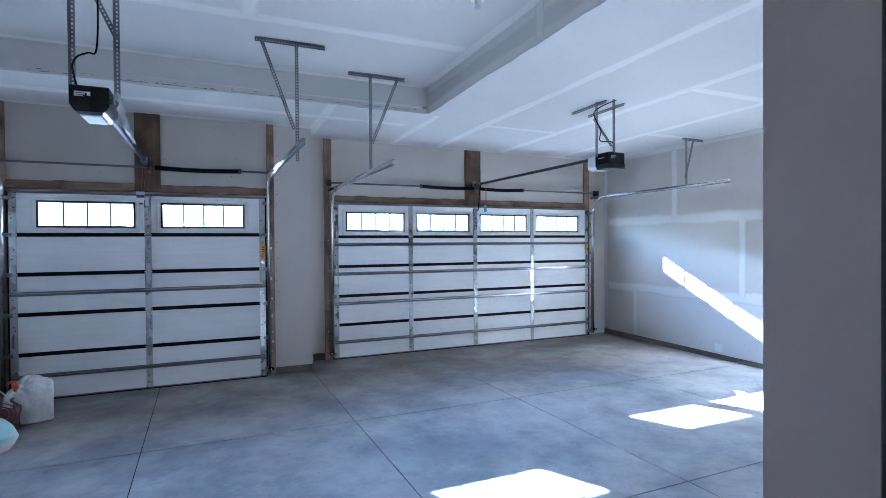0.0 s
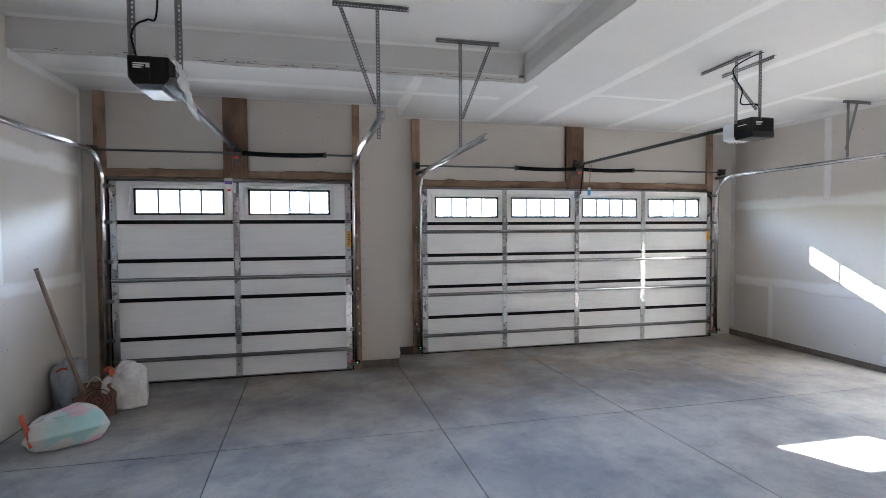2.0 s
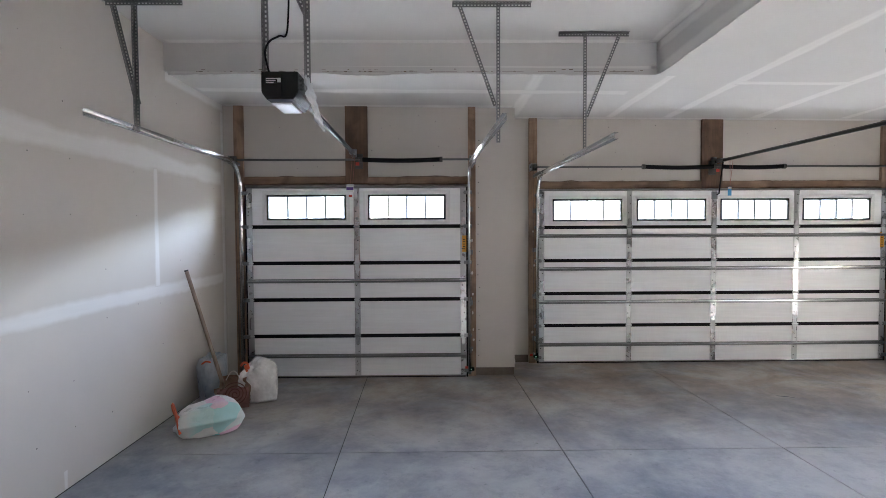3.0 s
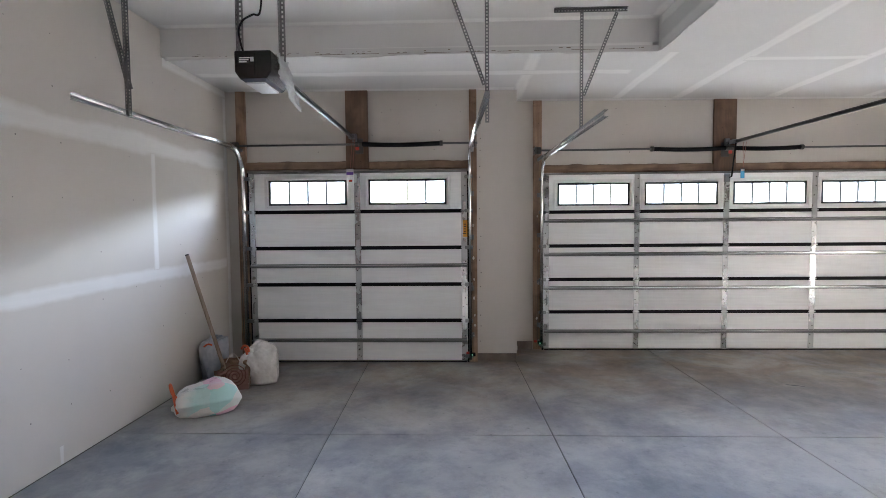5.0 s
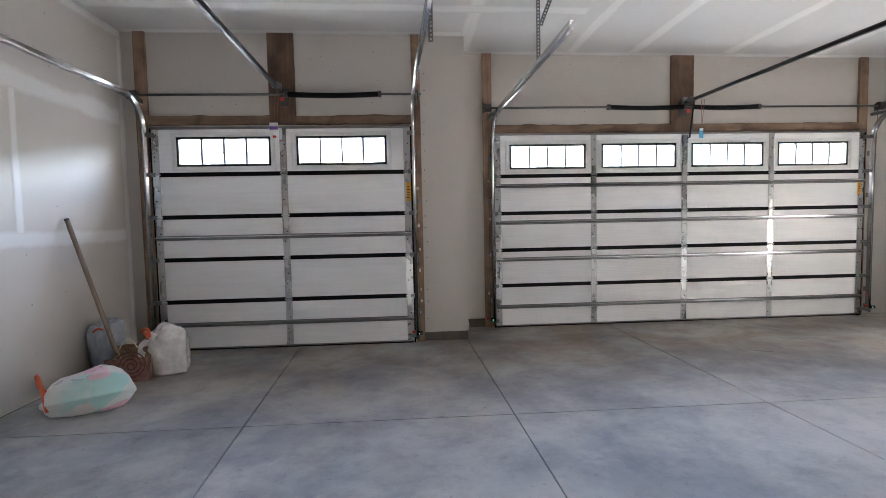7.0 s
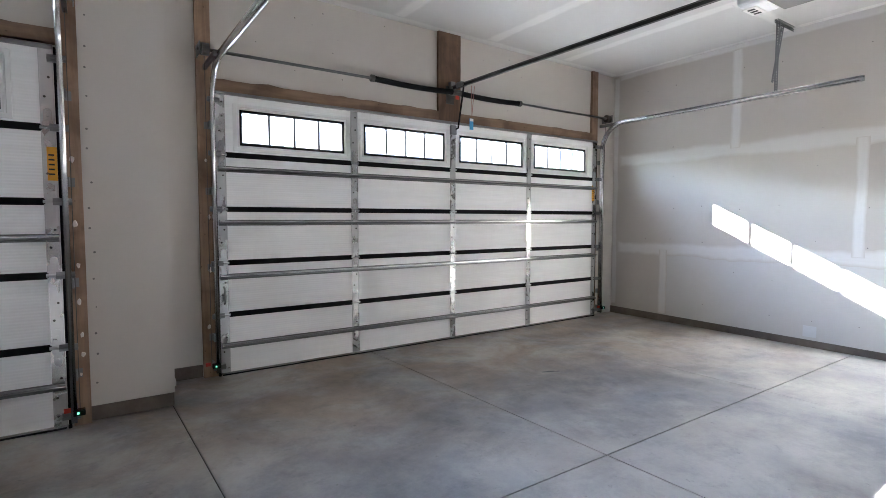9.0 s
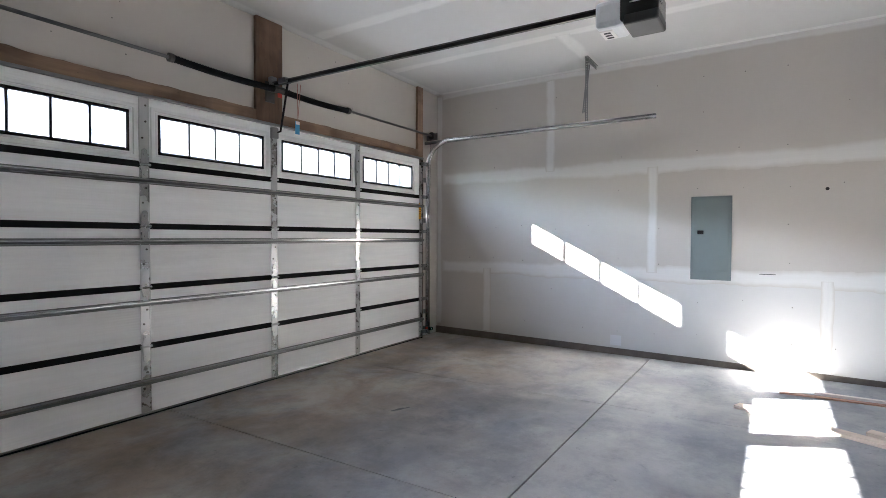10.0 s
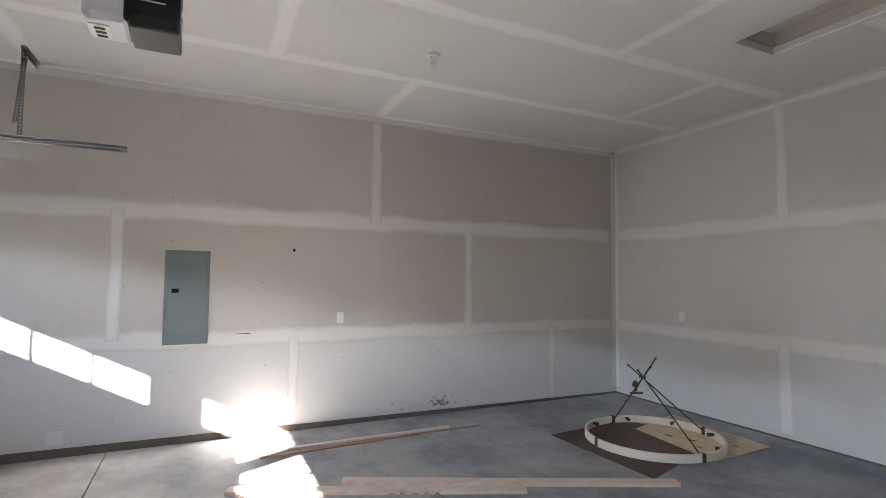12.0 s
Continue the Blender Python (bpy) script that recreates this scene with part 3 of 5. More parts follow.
strips(wall_front_double, [(XJ, cz(4) - 0.06, XR, cz(4) - 0.06, 0.14), (XJ, 1.0, 1.52, 1.0, 0.14), (XJ, 2.22, 1.52, 2.22, 0.14), (XR - 0.06, 0.12, XR - 0.06, 3.38, 0.10)], (0, YWR, 0), (1, 0, 0), (0, 0, 1), M_MUD, -0.0022)


def ceiling_strips():
    """Feathered joints under the ceiling, one part each, following its fall."""
    runs = [(5.88, YB, 5.88, YWR, 0.14), (4.64, YB, 4.64, YWR, 0.15), (3.42, HY1 + 0.03, 3.42, YWR, 0.13), (3.42, YB, 3.42, HY0 - 0.03, 0.13), (2.62, YT, 2.62, YWR, 0.12),
            (4.64, 4.0, 5.88, 4.0, 0.13), (5.88, 2.74, XR, 2.74, 0.14), (3.42, 1.47, 4.64, 1.47, 0.14), (4.64, 0.23, 5.88, 0.23, 0.13), (5.88, 5.85, XR, 5.85, 0.13), (3.42, 6.35, 4.64, 6.35, 0.12),
            (1.28, YT, 1.28, YWR, 0.14), (XL, 6.75, XH, 6.75, 0.16), (XL, YWL - 0.06, XJ, YWL - 0.06, 0.12), (XJ, YWR - 0.06, XR, YWR - 0.06, 0.12), (XR - 0.05, YB, XR - 0.05, YWR, 0.08), (XH, YB + 0.05, XR, YB + 0.05, 0.09)]
    slope = Vector((1, 0, -0.008))
    strips(ceiling, runs, (0, 0, cz(0)), slope, (0, 1, 0), M_MUDC, -0.002)
    strips(ceiling, [(XL, 4.75, XH, 4.75, 0.16), (XL, 3.53, XH, 3.53, 0.16), (XL, 2.3, XH, 2.3, 0.16), (0.3, 3.53, 0.3, 4.75, 0.14), (XL, YT - 0.05, XH, YT - 0.05, 0.11), (XH - 0.05, YE, XH - 0.05, YT, 0.11)], (0, 0, ZT), (1, 0, 0), (0, 1, 0), M_MUDC, -0.002)
    strips(ceiling, [(XL, ZT - 0.04, XH, ZT - 0.04, 0.10), (XL, 3.50, XH, 3.49, 0.10), (-1.15, 3.46, -1.15, ZT, 0.12), (1.0, 3.46, 1.0, ZT, 0.12)], (0, YT + 0.001, 0), (1, 0, 0), (0, 0, 1), M_MUDC, -0.002)
    strips(ceiling, [(YE, ZT - 0.04, YT, ZT - 0.04, 0.10), (YE, 3.48, YT, 3.48, 0.10), (3.6, 3.46, 3.6, ZT, 0.12)], (XH + 0.001, 0, 0), (0, 1, 0), (0, 0, 1), M_MUDC, -0.002)


ceiling_strips()

# ---- garage doors ----
SEAMS_L = [0.015, 0.541, 1.006, 1.473, 1.934, 2.437]
SEAMS_R = [0.015, 0.535, 0.986, 1.449, 1.914, 2.437]


def garage_door(name, x0, x1, y, seams, stiles, windows, wz, struts, label):
    """A sectional door: sections with dark joints, galvanized stiles, hinges, struts, rollers, glazed top section."""
    door = thing(name, label, "garage door", ((x0 + x1) / 2, y, 0), kind="structure")
    th, gap = 0.045, 0.013
    for i, (a, b) in enumerate(zip(seams, seams[1:])):
        za, zb = a + (gap if i else 0.0), b - (gap if i < 4 else 0.0)
        bm = bmesh.new()
        if i < 4:
            box(bm, x0, x1, y, y + th, za, zb)
            bmesh.ops.bevel(bm, geom=list(bm.edges), offset=0.004, segments=1, affect="EDGES")
        else:
            w0, w1 = wz[0] + 0.01, wz[1] - 0.01
            box(bm, x0, x1, y, y + th, za, w0)
            box(bm, x0, x1, y, y + th, w1, zb)
            edges = [x0] + [e for w in windows for e in (w[0] + 0.01, w[1] - 0.01)] + [x1]
            for p, q in zip(edges[::2], edges[1::2]):
                box(bm, p, q, y, y + th, w0, w1)
        sec = part("section", bm, M_DOOR, door)
        if i < 4:
            part("joint_seal", bx(x0 + 0.03, x1 - 0.03, y - 0.0055, y + 0.03, b - 0.023, b + 0.023), M_RUBBER, door)
    for a, b in windows:
        win = part("window", bmesh_frame(a - 0.055, b + 0.055, wz[0] - 0.05, wz[1] + 0.05, 0.030, y - 0.012, y - 0.0005, 0.004), M_FRAME, door, "raised white window trim")
        part("inner_trim", bmesh_frame(a - 0.016, b + 0.016, wz[0] - 0.015, wz[1] + 0.015, 0.017, y - 0.006, y - 0.0006, 0.002), M_FRAME, win)
        part("sash", bmesh_frame(a, b, wz[0], wz[1], 0.024, y - 0.010, y + 0.034, 0.003), M_BLACK, win, "black sash")
        for k in (1, 2, 3):
            c = a + 0.024 + (b - a - 0.048) * k / 4
            part("muntin", bx(c - 0.010, c + 0.010, y - 0.002, y + 0.03, wz[0] + 0.02, wz[1] - 0.02, 0.002), M_BLACK, win)
        g = part("pane", bx(a + 0.015, b - 0.015, y + 0.036, y + 0.040, wz[0] + 0.015, wz[1] - 0.015), M_GLASS, win)
        g.visible_shadow = False
    nst = len(stiles)
    hw = 0.034
    for j, sx in enumerate(stiles):
        for i, (a, b) in enumerate(zip(seams, seams[1:])):
            bm = bx(sx - hw, sx + hw, y - 0.006, y - 0.0008, a + 0.016, b - 0.016, 0.003, 1)
            for e in (-1, 1):
                box(bm, sx + e * hw - 0.003, sx + e * hw + 0.003, y - 0.010, y - 0.0061, a + 0.016, b - 0.016)
            st = part("stile", bm, M_STILE, door)
            # screw heads and punched holes
            hb = bmesh.new()
            for f in (0.15, 0.38, 0.62, 0.85):
                zc = a + (b - a) * f
                tube(hb, [(sx + 0.012 * (-1) ** int(f * 10), y - 0.0115, zc), (sx + 0.012 * (-1) ** int(f * 10), y - 0.0055, zc)], 0.008, 6)
            part("screw", hb, M_DARKSTEEL, st)
        for b in seams[1:-1]:
            bm = bmesh.new()
            for e in (-1, 1):
                leaf = [(-0.030, 0.006), (0.030, 0.006), (0.030, 0.030), (0.022, 0.045), (0.022, 0.098)] + [(0.022 * math.cos(q), 0.098 + 0.022 * math.sin(q)) for q in (0.52, 1.05, 1.57, 2.09, 2.62)] + [(-0.022, 0.098), (-0.022, 0.045), (-0.030, 0.030)]
                lo = [bm.verts.new((sx + u, y - 0.0105, b + e * w)) for u, w in leaf]
                hi = [bm.verts.new((sx + u, y - 0.0140, b + e * w)) for u, w in leaf]
                bm.faces.new(lo)
                bm.faces.new(hi[::-1])
                for k in range(len(leaf)):
                    bm.faces.new((lo[k], lo[k - 1], hi[k - 1], hi[k]))
                tube(bm, [(sx, y - 0.018, b + e * 0.075), (sx, y - 0.0135, b + e * 0.075)], 0.008, 6)
            tube(bm, [(sx - 0.042, y - 0.018, b), (sx + 0.042, y - 0.018, b)], 0.010, 8)
            part("hinge", bm, M_STILE, door)
    for z in struts:
        prof = [(-0.025, 0.0), (-0.025, -0.003), (-0.017, -0.003), (-0.014, -0.036), (-0.010, -0.040), (-0.005, -0.035), (0.005, -0.035), (0.010, -0.040), (0.014, -0.036), (0.017, -0.003), (0.025, -0.003), (0.025, 0.0)]
        bm = bmesh.new()
        sweep(bm, [(x0 + 0.005, y - 0.0065, z), (x1 - 0.005, y - 0.0065, z)], [(a, -b) for a, b in prof], (0, 0, 1))
        strut = part("strut", bm, M_STRUT, door, "galvanized hat-section strut")
        # Added bright strip: the highlight along the strut is put in as metal.
        part("lip", bx(x0 + 0.005, x1 - 0.005, y - 0.0475, y - 0.0445, z + 0.004, z + 0.0125), M_BRIGHT, strut, "bright strip standing in for the strut's highlight")
    part("bottom_seal", bx(x0 + 0.01, x1 - 0.01, y - 0.004, y + 0.05, 0.0, 0.0145, 0.004), M_RUBBER, door)
    part("bottom_rail", bx(x0, x1, y - 0.009, y - 0.0008, 0.015, 0.030, 0.002), M_BRIGHT, door)
    depth = y + 0.069
    for a, b in ((x0 - 0.019, x0 - 0.001), (x1 + 0.001, x1 + 0.019)):
        part("edge_seal", bx(a, b, y - 0.004, y + 0.030, 0.0, 2.436), M_RUBBER, door)
    for a, b in ((x0 + 0.001, x0 + 0.03), (x1 - 0.03, x1 - 0.001)):
        part("side_seal", bx(a, b, y + 0.0455, depth, 0.0, 2.436), M_RUBBER, door)
    part("head_seal", bx(x0 + 0.031, x1 - 0.031, y + 0.0455, depth, 2.414, 2.436), M_RUBBER, door)
    part("top_rail", bx(x0, x1, y - 0.03, y - 0.0008, 2.418, 2.442, 0.004), M_GALV, door)
    for sx, s in ((x0, -1), (x1, 1)):
        for z in seams[1:-1] + [0.09, 2.36]:
            bm = bmesh.new()
            box(bm, sx - 0.05 if s < 0 else sx - 0.03, sx + 0.03 if s < 0 else sx + 0.05, y - 0.035, y - 0.0075, z - 0.022, z + 0.022)
            tube(bm, [(sx - s * 0.03, y - 0.045, z), (sx + s * 0.07, y - 0.045, z)], 0.006, 6)
            tube(bm, [(sx + s * 0.045, y - 0.045, z), (sx + s * 0.068, y - 0.045, z)], 0.022, 10)
            part("roller", bm, M_GALV, door)
    return settle(door)


def bmesh_frame(x0, x1, z0, z1, w, y0, y1, bevel=0.0):
    bm = bmesh.new()
    v = {}
    for j, yy in enumerate((y0, y1)):
        for i, (x, z) in enumerate(((x0, z0), (x1, z0), (x1, z1), (x0, z1))):
            v[0, j, i] = bm.verts.new((x, yy, z))
        for i, (x, z) in enumerate(((x0 + w, z0 + w), (x1 - w, z0 + w), (x1 - w, z1 - w), (x0 + w, z1 - w))):
            v[1, j, i] = bm.verts.new((x, yy, z))
    for i in range(4):
        k = (i + 1) % 4
        bm.faces.new((v[0, 0, i], v[0, 0, k], v[1, 0, k], v[1, 0, i]))
        bm.faces.new((v[0, 1, i], v[1, 1, i], v[1, 1, k], v[0, 1, k]))
        bm.faces.new((v[0, 0, i], v[0, 1, i], v[0, 1, k], v[0, 0, k]))
        bm.faces.new((v[1, 0, i], v[1, 0, k], v[1, 1, k], v[1, 1, i]))
    if bevel:
        bmesh.ops.recalc_face_normals(bm, faces=list(bm.faces))
        bmesh.ops.bevel(bm, geom=list(bm.edges), offset=bevel, segments=1, affect="EDGES")
    return bm


door_single = garage_door("door_1", -2.165, 0.610, YL, SEAMS_L, [-2.128, -0.776, 0.572], WIN_L, (2.020, 2.336), [1.245, 0.285], "white steel single garage door with galvanized struts and a row of black-framed windows")
door_double = garage_door("door_2", 1.665, 6.570, YR, SEAMS_R, [1.702, 2.931, 4.125, 5.293, 6.533], WIN_R, (2.000, 2.306), [1.792, 1.332, 0.866, 0.264], "white steel double garage door with galvanized struts and a row of black-framed windows")


# ---- lumber round the doors ----
def lumber(x0, x1, y, z0, z1, m, label):
    bm = bmesh.new()
    n = 10
    long_z = (z1 - z0) > (x1 - x0)
    rings = []
    for k in range(n + 1):
        f = k / n
        e = [0.003 * noise.noise((f * 6, x0, j * 3.0)) for j in range(4)]
        if long_z:
            z = z0 + (z1 - z0) * f
            rings.append([bm.verts.new(c) for c in ((x0 + e[0], y, z), (x1 + e[1], y, z), (x1 + e[1], y - 0.038 + e[2], z), (x0 + e[0], y - 0.038 + e[3], z))])
        else:
            x = x0 + (x1 - x0) * f
            rings.append([bm.verts.new(c) for c in ((x, y, z0 + e[0]), (x, y, z1 + e[1]), (x, y - 0.038 + e[2], z1 + e[1]), (x, y - 0.038 + e[3], z0 + e[0]))])
    for a, b in zip(rings, rings[1:]):
        for i in range(4):
            bm.faces.new((a[i], a[(i + 1) % 4], b[(i + 1) % 4], b[i]))
    bm.faces.new(rings[0])
    bm.faces.new(rings[-1])
    return solid("lumber_board", bm, m, label, "board", "lumber round the garage doors")


PL = "brown weathered lumber board nailed to the drywall"
YPL, YPR = YWL - 0.003, YWR - 0.003
lumber(-2.325, -2.206, YPL, 0, cz(-2.3) - 0.002, M_SIDE, PL + " beside the single door")
jamb_single = lumber(0.640, 0.735, YPL, 0, cz(0.7) - 0.002, M_SIDE, PL + " beside the single door")
lumber(-0.918, -0.636, YPL, 2.475, cz(-0.8) - 0.002, M_POST, "wide dark lumber board above the single door")
lumber(-2.205, -0.920, YPL, 2.475, 2.567, M_HEAD, "rough lumber header board over the single door")
lumber(-0.634, 0.638, YPL, 2.470, 2.560, M_HEAD, "rough lumber header board over the single door")
jamb_double = lumber(1.530, 1.645, YPR, 0, cz(1.6) - 0.002, M_SIDE, PL + " beside the double door")
lumber(6.520, 6.635, YPR, 0, cz(6.6) - 0.002, M_SIDE, PL + " beside the double door")
lumber(3.962, 4.258, YPR, 2.452, cz(4.1) - 0.002, M_POST, "wide dark lumber board above the double door")
lumber(1.647, 3.960, YPR, 2.455, 2.552, M_HEAD, "rough lumber header board over the double door")
lumber(4.260, 6.518, YPR, 2.455, 2.552, M_HEAD, "rough lumber header board over the double door")


def torn_edge(x0, x1, y, z, label):
    """Ragged drywall paper along the top of a header board."""
    bm = bmesh.new()
    n = int((x1 - x0) / 0.03)
    prev = None
    for k in range(n + 1):
        x = x0 + (x1 - x0) * k / n
        h = 0.006 + 0.022 * max(0, noise.noise((x * 4.0, y, 0))) + 0.008 * max(0, noise.noise((x * 17.0, y, 3)))
        cur = [bm.verts.new(c) for c in ((x, y - 0.002, z), (x, y - 0.002, z + h), (x, y - 0.0052, z + h * 0.9), (x, y - 0.0052, z))]
        if prev:
            for i in range(4):
                bm.faces.new((prev[i], prev[(i + 1) % 4], cur[(i + 1) % 4], cur[i]))
        prev = cur
    return solid("torn_paper", bm, M_TORN, label, "torn paper", "torn drywall edges")


torn_edge(-2.20, -0.925, YWL, 2.570, "ragged brown drywall paper edge over the single door")
torn_edge(-0.63, 0.635, YWL, 2.563, "ragged brown drywall paper edge over the single door")
torn_edge(1.65, 3.955, YWR, 2.555, "ragged brown drywall paper edge over the double door")
torn_edge(4.265, 6.51, YWR, 2.555, "ragged brown drywall paper edge over the double door")

# ---- tracks, shafts, hangers ----
def curve_path(x, y_v, y_end, z_h, x_end, z_end, r=0.34, z0=0.05):
    pts = [(x, y_v, z0), (x, y_v, z_h - r)]
    for k in range(1, 13):
        a = math.pi / 2 * k / 12
        pts.append((x, y_v - r + r * math.cos(a), z_h - r + r * math.sin(a)))
    pts.append((x_end, y_end, z_end))
    return pts


def track(x, y_door, y_end, z_h, s, label, x_end=None, z_end=None):
    """A roller track: a bright channel up the jamb, round a bend and back under the ceiling; s: side to which it opens."""
    ob = thing("door_track", label, "garage door track", (x, y_door, 0), "garage door tracks")
    path = curve_path(x, y_door - 0.045, y_end, z_h, x_end or x, z_end or z_h)
    w, d, t = 0.026, 0.016, 0.0022
    prof = [(d * s, -w), (-d * s, -w), (-d * s, w), (d * s, w), (d * s, w - t), (-(d - t) * s, w - t), (-(d - t) * s, -w + t), (d * s, -w + t)]
    part("channel", sweep(bmesh.new(), path, prof, (1, 0, 0)), M_BRIGHT, ob, "bright zinc channel", True)
    for z in (0.35, 0.95, 1.6, 2.15):
        bm = bmesh.new()
        box(bm, x - 0.022 * s - 0.004, x - 0.022 * s + 0.004, y_door - 0.06, y_door + 0.03, z - 0.03, z + 0.03)
        box(bm, x - 0.022 * s - 0.03, x - 0.022 * s + 0.03, y_door + 0.026, y_door + 0.0295, z - 0.03, z + 0.03)
        part("jamb_bracket", bm, M_GALV, ob)
    bm = bx(x - 0.022 * s - 0.028 * s, x - 0.022 * s, y_door - 0.42, y_door + 0.028, z_h - 0.02, z_h + 0.02, 0.002, 1)
    part("flag_angle", bm, M_GALV, ob)
    return settle(ob)


track(-2.222, YL, 4.60, 2.725, 1, "bright zinc roller track bent back along the side wall", -2.247)
track(0.644, YL, 4.62, 2.690, -1, "bright zinc roller track hung beside the pier", 0.722)
track(1.632, YR, 4.86, 2.630, 1, "bright zinc roller track hung beside the pier", 1.615, 2.598)
track(6.650, YR, 5.10, 2.655, -1, "bright zinc roller track along the drywall side wall")


def angle_bar(bm, p0, p1, hint, w=0.034, t=0.0028, pitch=0.028):
    """A perforated steel angle from p0 to p1, with its slots cut through both flanges."""
    p0, p1 = Vector(p0), Vector(p1)
    ax = (p1 - p0).normalized()
    b = (Vector(hint) - ax * ax.dot(Vector(hint))).normalized()
    c = ax.cross(b)
    m = Matrix((ax, b, c)).transposed().to_4x4()
    m.translation = p0
    n = (p1 - p0).length
    h0, h1 = w * 0.36, w * 0.68
    for flip in (0, 1):
        def put(a0, a1, w0, w1):
            if flip:
                box(bm, a0, a1, w0, w1, 0, t, m)
            else:
                box(bm, a0, a1, 0, t, w0, w1, m)
        put(0, n, 0 if flip == 0 else t, h0)
        put(0, n, h1, w)
        k = 0.0
        while k < n:
            put(k, min(n, k + pitch * 0.45), h0, h1)
            k += pitch
    return bm


def hanger(name, label, bars, at):
    ob = thing(name, label, "steel bracket", at, "perforated steel hangers")
    for role, p0, p1, hint in bars:
        part(role, angle_bar(bmesh.new(), p0, p1, hint), M_GALV, ob)
    return settle(ob)


HL = "galvanized perforated steel hanger with a diagonal brace holding a door track"
hanger("track_hanger", HL, [("ceiling_bar", (-2.44, 5.17, ZT - 0.004), (-1.82, 5.17, ZT - 0.004), (0, -1, 0)), ("upright", (-2.235, 5.20, 2.70), (-2.235, 5.20, ZT - 0.006), (0, -1, 0)), ("brace", (-2.245, 5.24, 2.93), (-2.43, 5.24, ZT - 0.01), (0, -1, 0))], (-2.235, 5.2, 2.7))
hanger("track_hanger", HL, [("ceiling_bar", (0.37, 5.20, ZT - 0.004), (1.02, 5.20, ZT - 0.004), (0, -1, 0)), ("upright", (0.735, 5.23, 2.61), (0.735, 5.23, ZT - 0.006), (0, -1, 0)), ("brace", (0.715, 5.27, 2.92), (0.42, 5.27, ZT - 0.01), (0, -1, 0))], (0.735, 5.23, 2.7))
hanger("track_hanger", HL, [("ceiling_bar", (1.40, 5.83, ZT - 0.004), (2.07, 5.83, ZT - 0.004), (0, -1, 0)), ("upright", (1.645, 5.86, 2.62), (1.645, 5.86, ZT - 0.006), (0, -1, 0)), ("brace", (1.675, 5.90, 2.98), (1.98, 5.90, ZT - 0.01), (0, -1, 0))], (1.645, 5.86, 2.7))
hanger("track_hanger", HL, [("ceiling_bar", (6.58, 5.84, cz(6.8) - 0.004), (7.02, 5.84, cz(6.8) - 0.004), (0, -1, 0)), ("upright", (6.665, 5.86, 2.64), (6.665, 5.86, cz(6.7) - 0.006), (0, -1, 0)), ("brace", (6.69, 5.90, 2.80), (6.86, 5.90, cz(6.8) - 0.01), (0, -1, 0))], (6.665, 5.86, 2.7))


def torsion(name, x0, x1, y, z, springs, cx, label):
    """The counterbalance: shaft, dark spring, cable drums and bearing plates."""
    ob = thing(name, label, "torsion spring", (cx, y, z), "torsion springs")
    part("shaft", tube(bmesh.new(), [(x0, y, z), (x1, y, z)], 0.0135, 10), M_STRUT, ob, "", True)
    for a, b in springs:
        bm = bmesh.new()
        turns = int((b - a) / 0.024)
        rings = []
        for k in range(turns * 2 + 1):
            f = k / (turns * 2)
            rr = 0.031 if k % 2 else 0.026
            c = Vector((a + (b - a) * f, y, z - 0.014 * math.sin(math.pi * f)))
            rings.append([bm.verts.new(c + Vector((0, math.cos(q), math.sin(q))) * rr) for q in (2 * math.pi * i / 10 for i in range(10))])
        for p, q in zip(rings, rings[1:]):
            for i in range(10):
                bm.faces.new((p[i], p[(i + 1) % 10], q[(i + 1) % 10], q[i]))
        bm.faces.new(rings[0])
        bm.faces.new(rings[-1])
        part("spring", bm, M_RUBBER, ob, "black wound spring", True)
        for e in (a, b):
            part("cone", tube(bmesh.new(), [(e - 0.018, y, z), (e + 0.018, y, z)], 0.034, 12), M_DARKSTEEL, ob)
    for e, s in ((x0 + 0.06, 1), (x1 - 0.06, -1)):
        bm = tube(bmesh.new(), [(e - 0.03, y, z), (e - 0.024, y, z), (e + 0.024, y, z), (e + 0.03, y, z)], 0.05, 16)
        part("drum", bm, M_DARKSTEEL, ob, "dark cable drum")
        part("bearing_plate", bx(e - s * 0.045 - 0.003, e - s * 0.045 + 0.003, y - 0.05, y + 0.13, z - 0.05, z + 0.05, 0.002, 1), M_GALV, ob)
        part("cable", tube(bmesh.new(), [(e, y + 0.03, z - 0.045), (e + s * 0.005, y + 0.075, 0.1)], 0.0025, 5), M_DARKSTEEL, ob)
    bm = bx(cx - 0.035, cx + 0.035, y - 0.045, y + 0.14, z - 0.004, z + 0.004, 0.002, 1)
    box(bm, cx - 0.05, cx + 0.05, y + 0.115, y + 0.125, z - 0.10, z + 0.09)
    tube(bm, [(cx - 0.02, y, z), (cx + 0.02, y, z)], 0.032, 12)
    part("centre_bracket", bm, M_DARKSTEEL, ob)
    part("red_tag", bx(cx - 0.02, cx + 0.025, y - 0.02, y - 0.014, z - 0.075, z - 0.035), M_RED, ob, "small red plastic tag")
    return settle(ob)


torsion("torsion_spring_assembly", -2.34, 0.74, YL - 0.10, 2.765, [(-0.70, 0.295)], -0.745, "steel shaft with one black torsion spring above the single door")
torsion("torsion_spring_assembly", 1.52, 6.74, YR - 0.10, 2.742, [(3.09, 4.07), (4.14, 5.04)], 4.105, "steel shaft with black torsion springs above the double door")


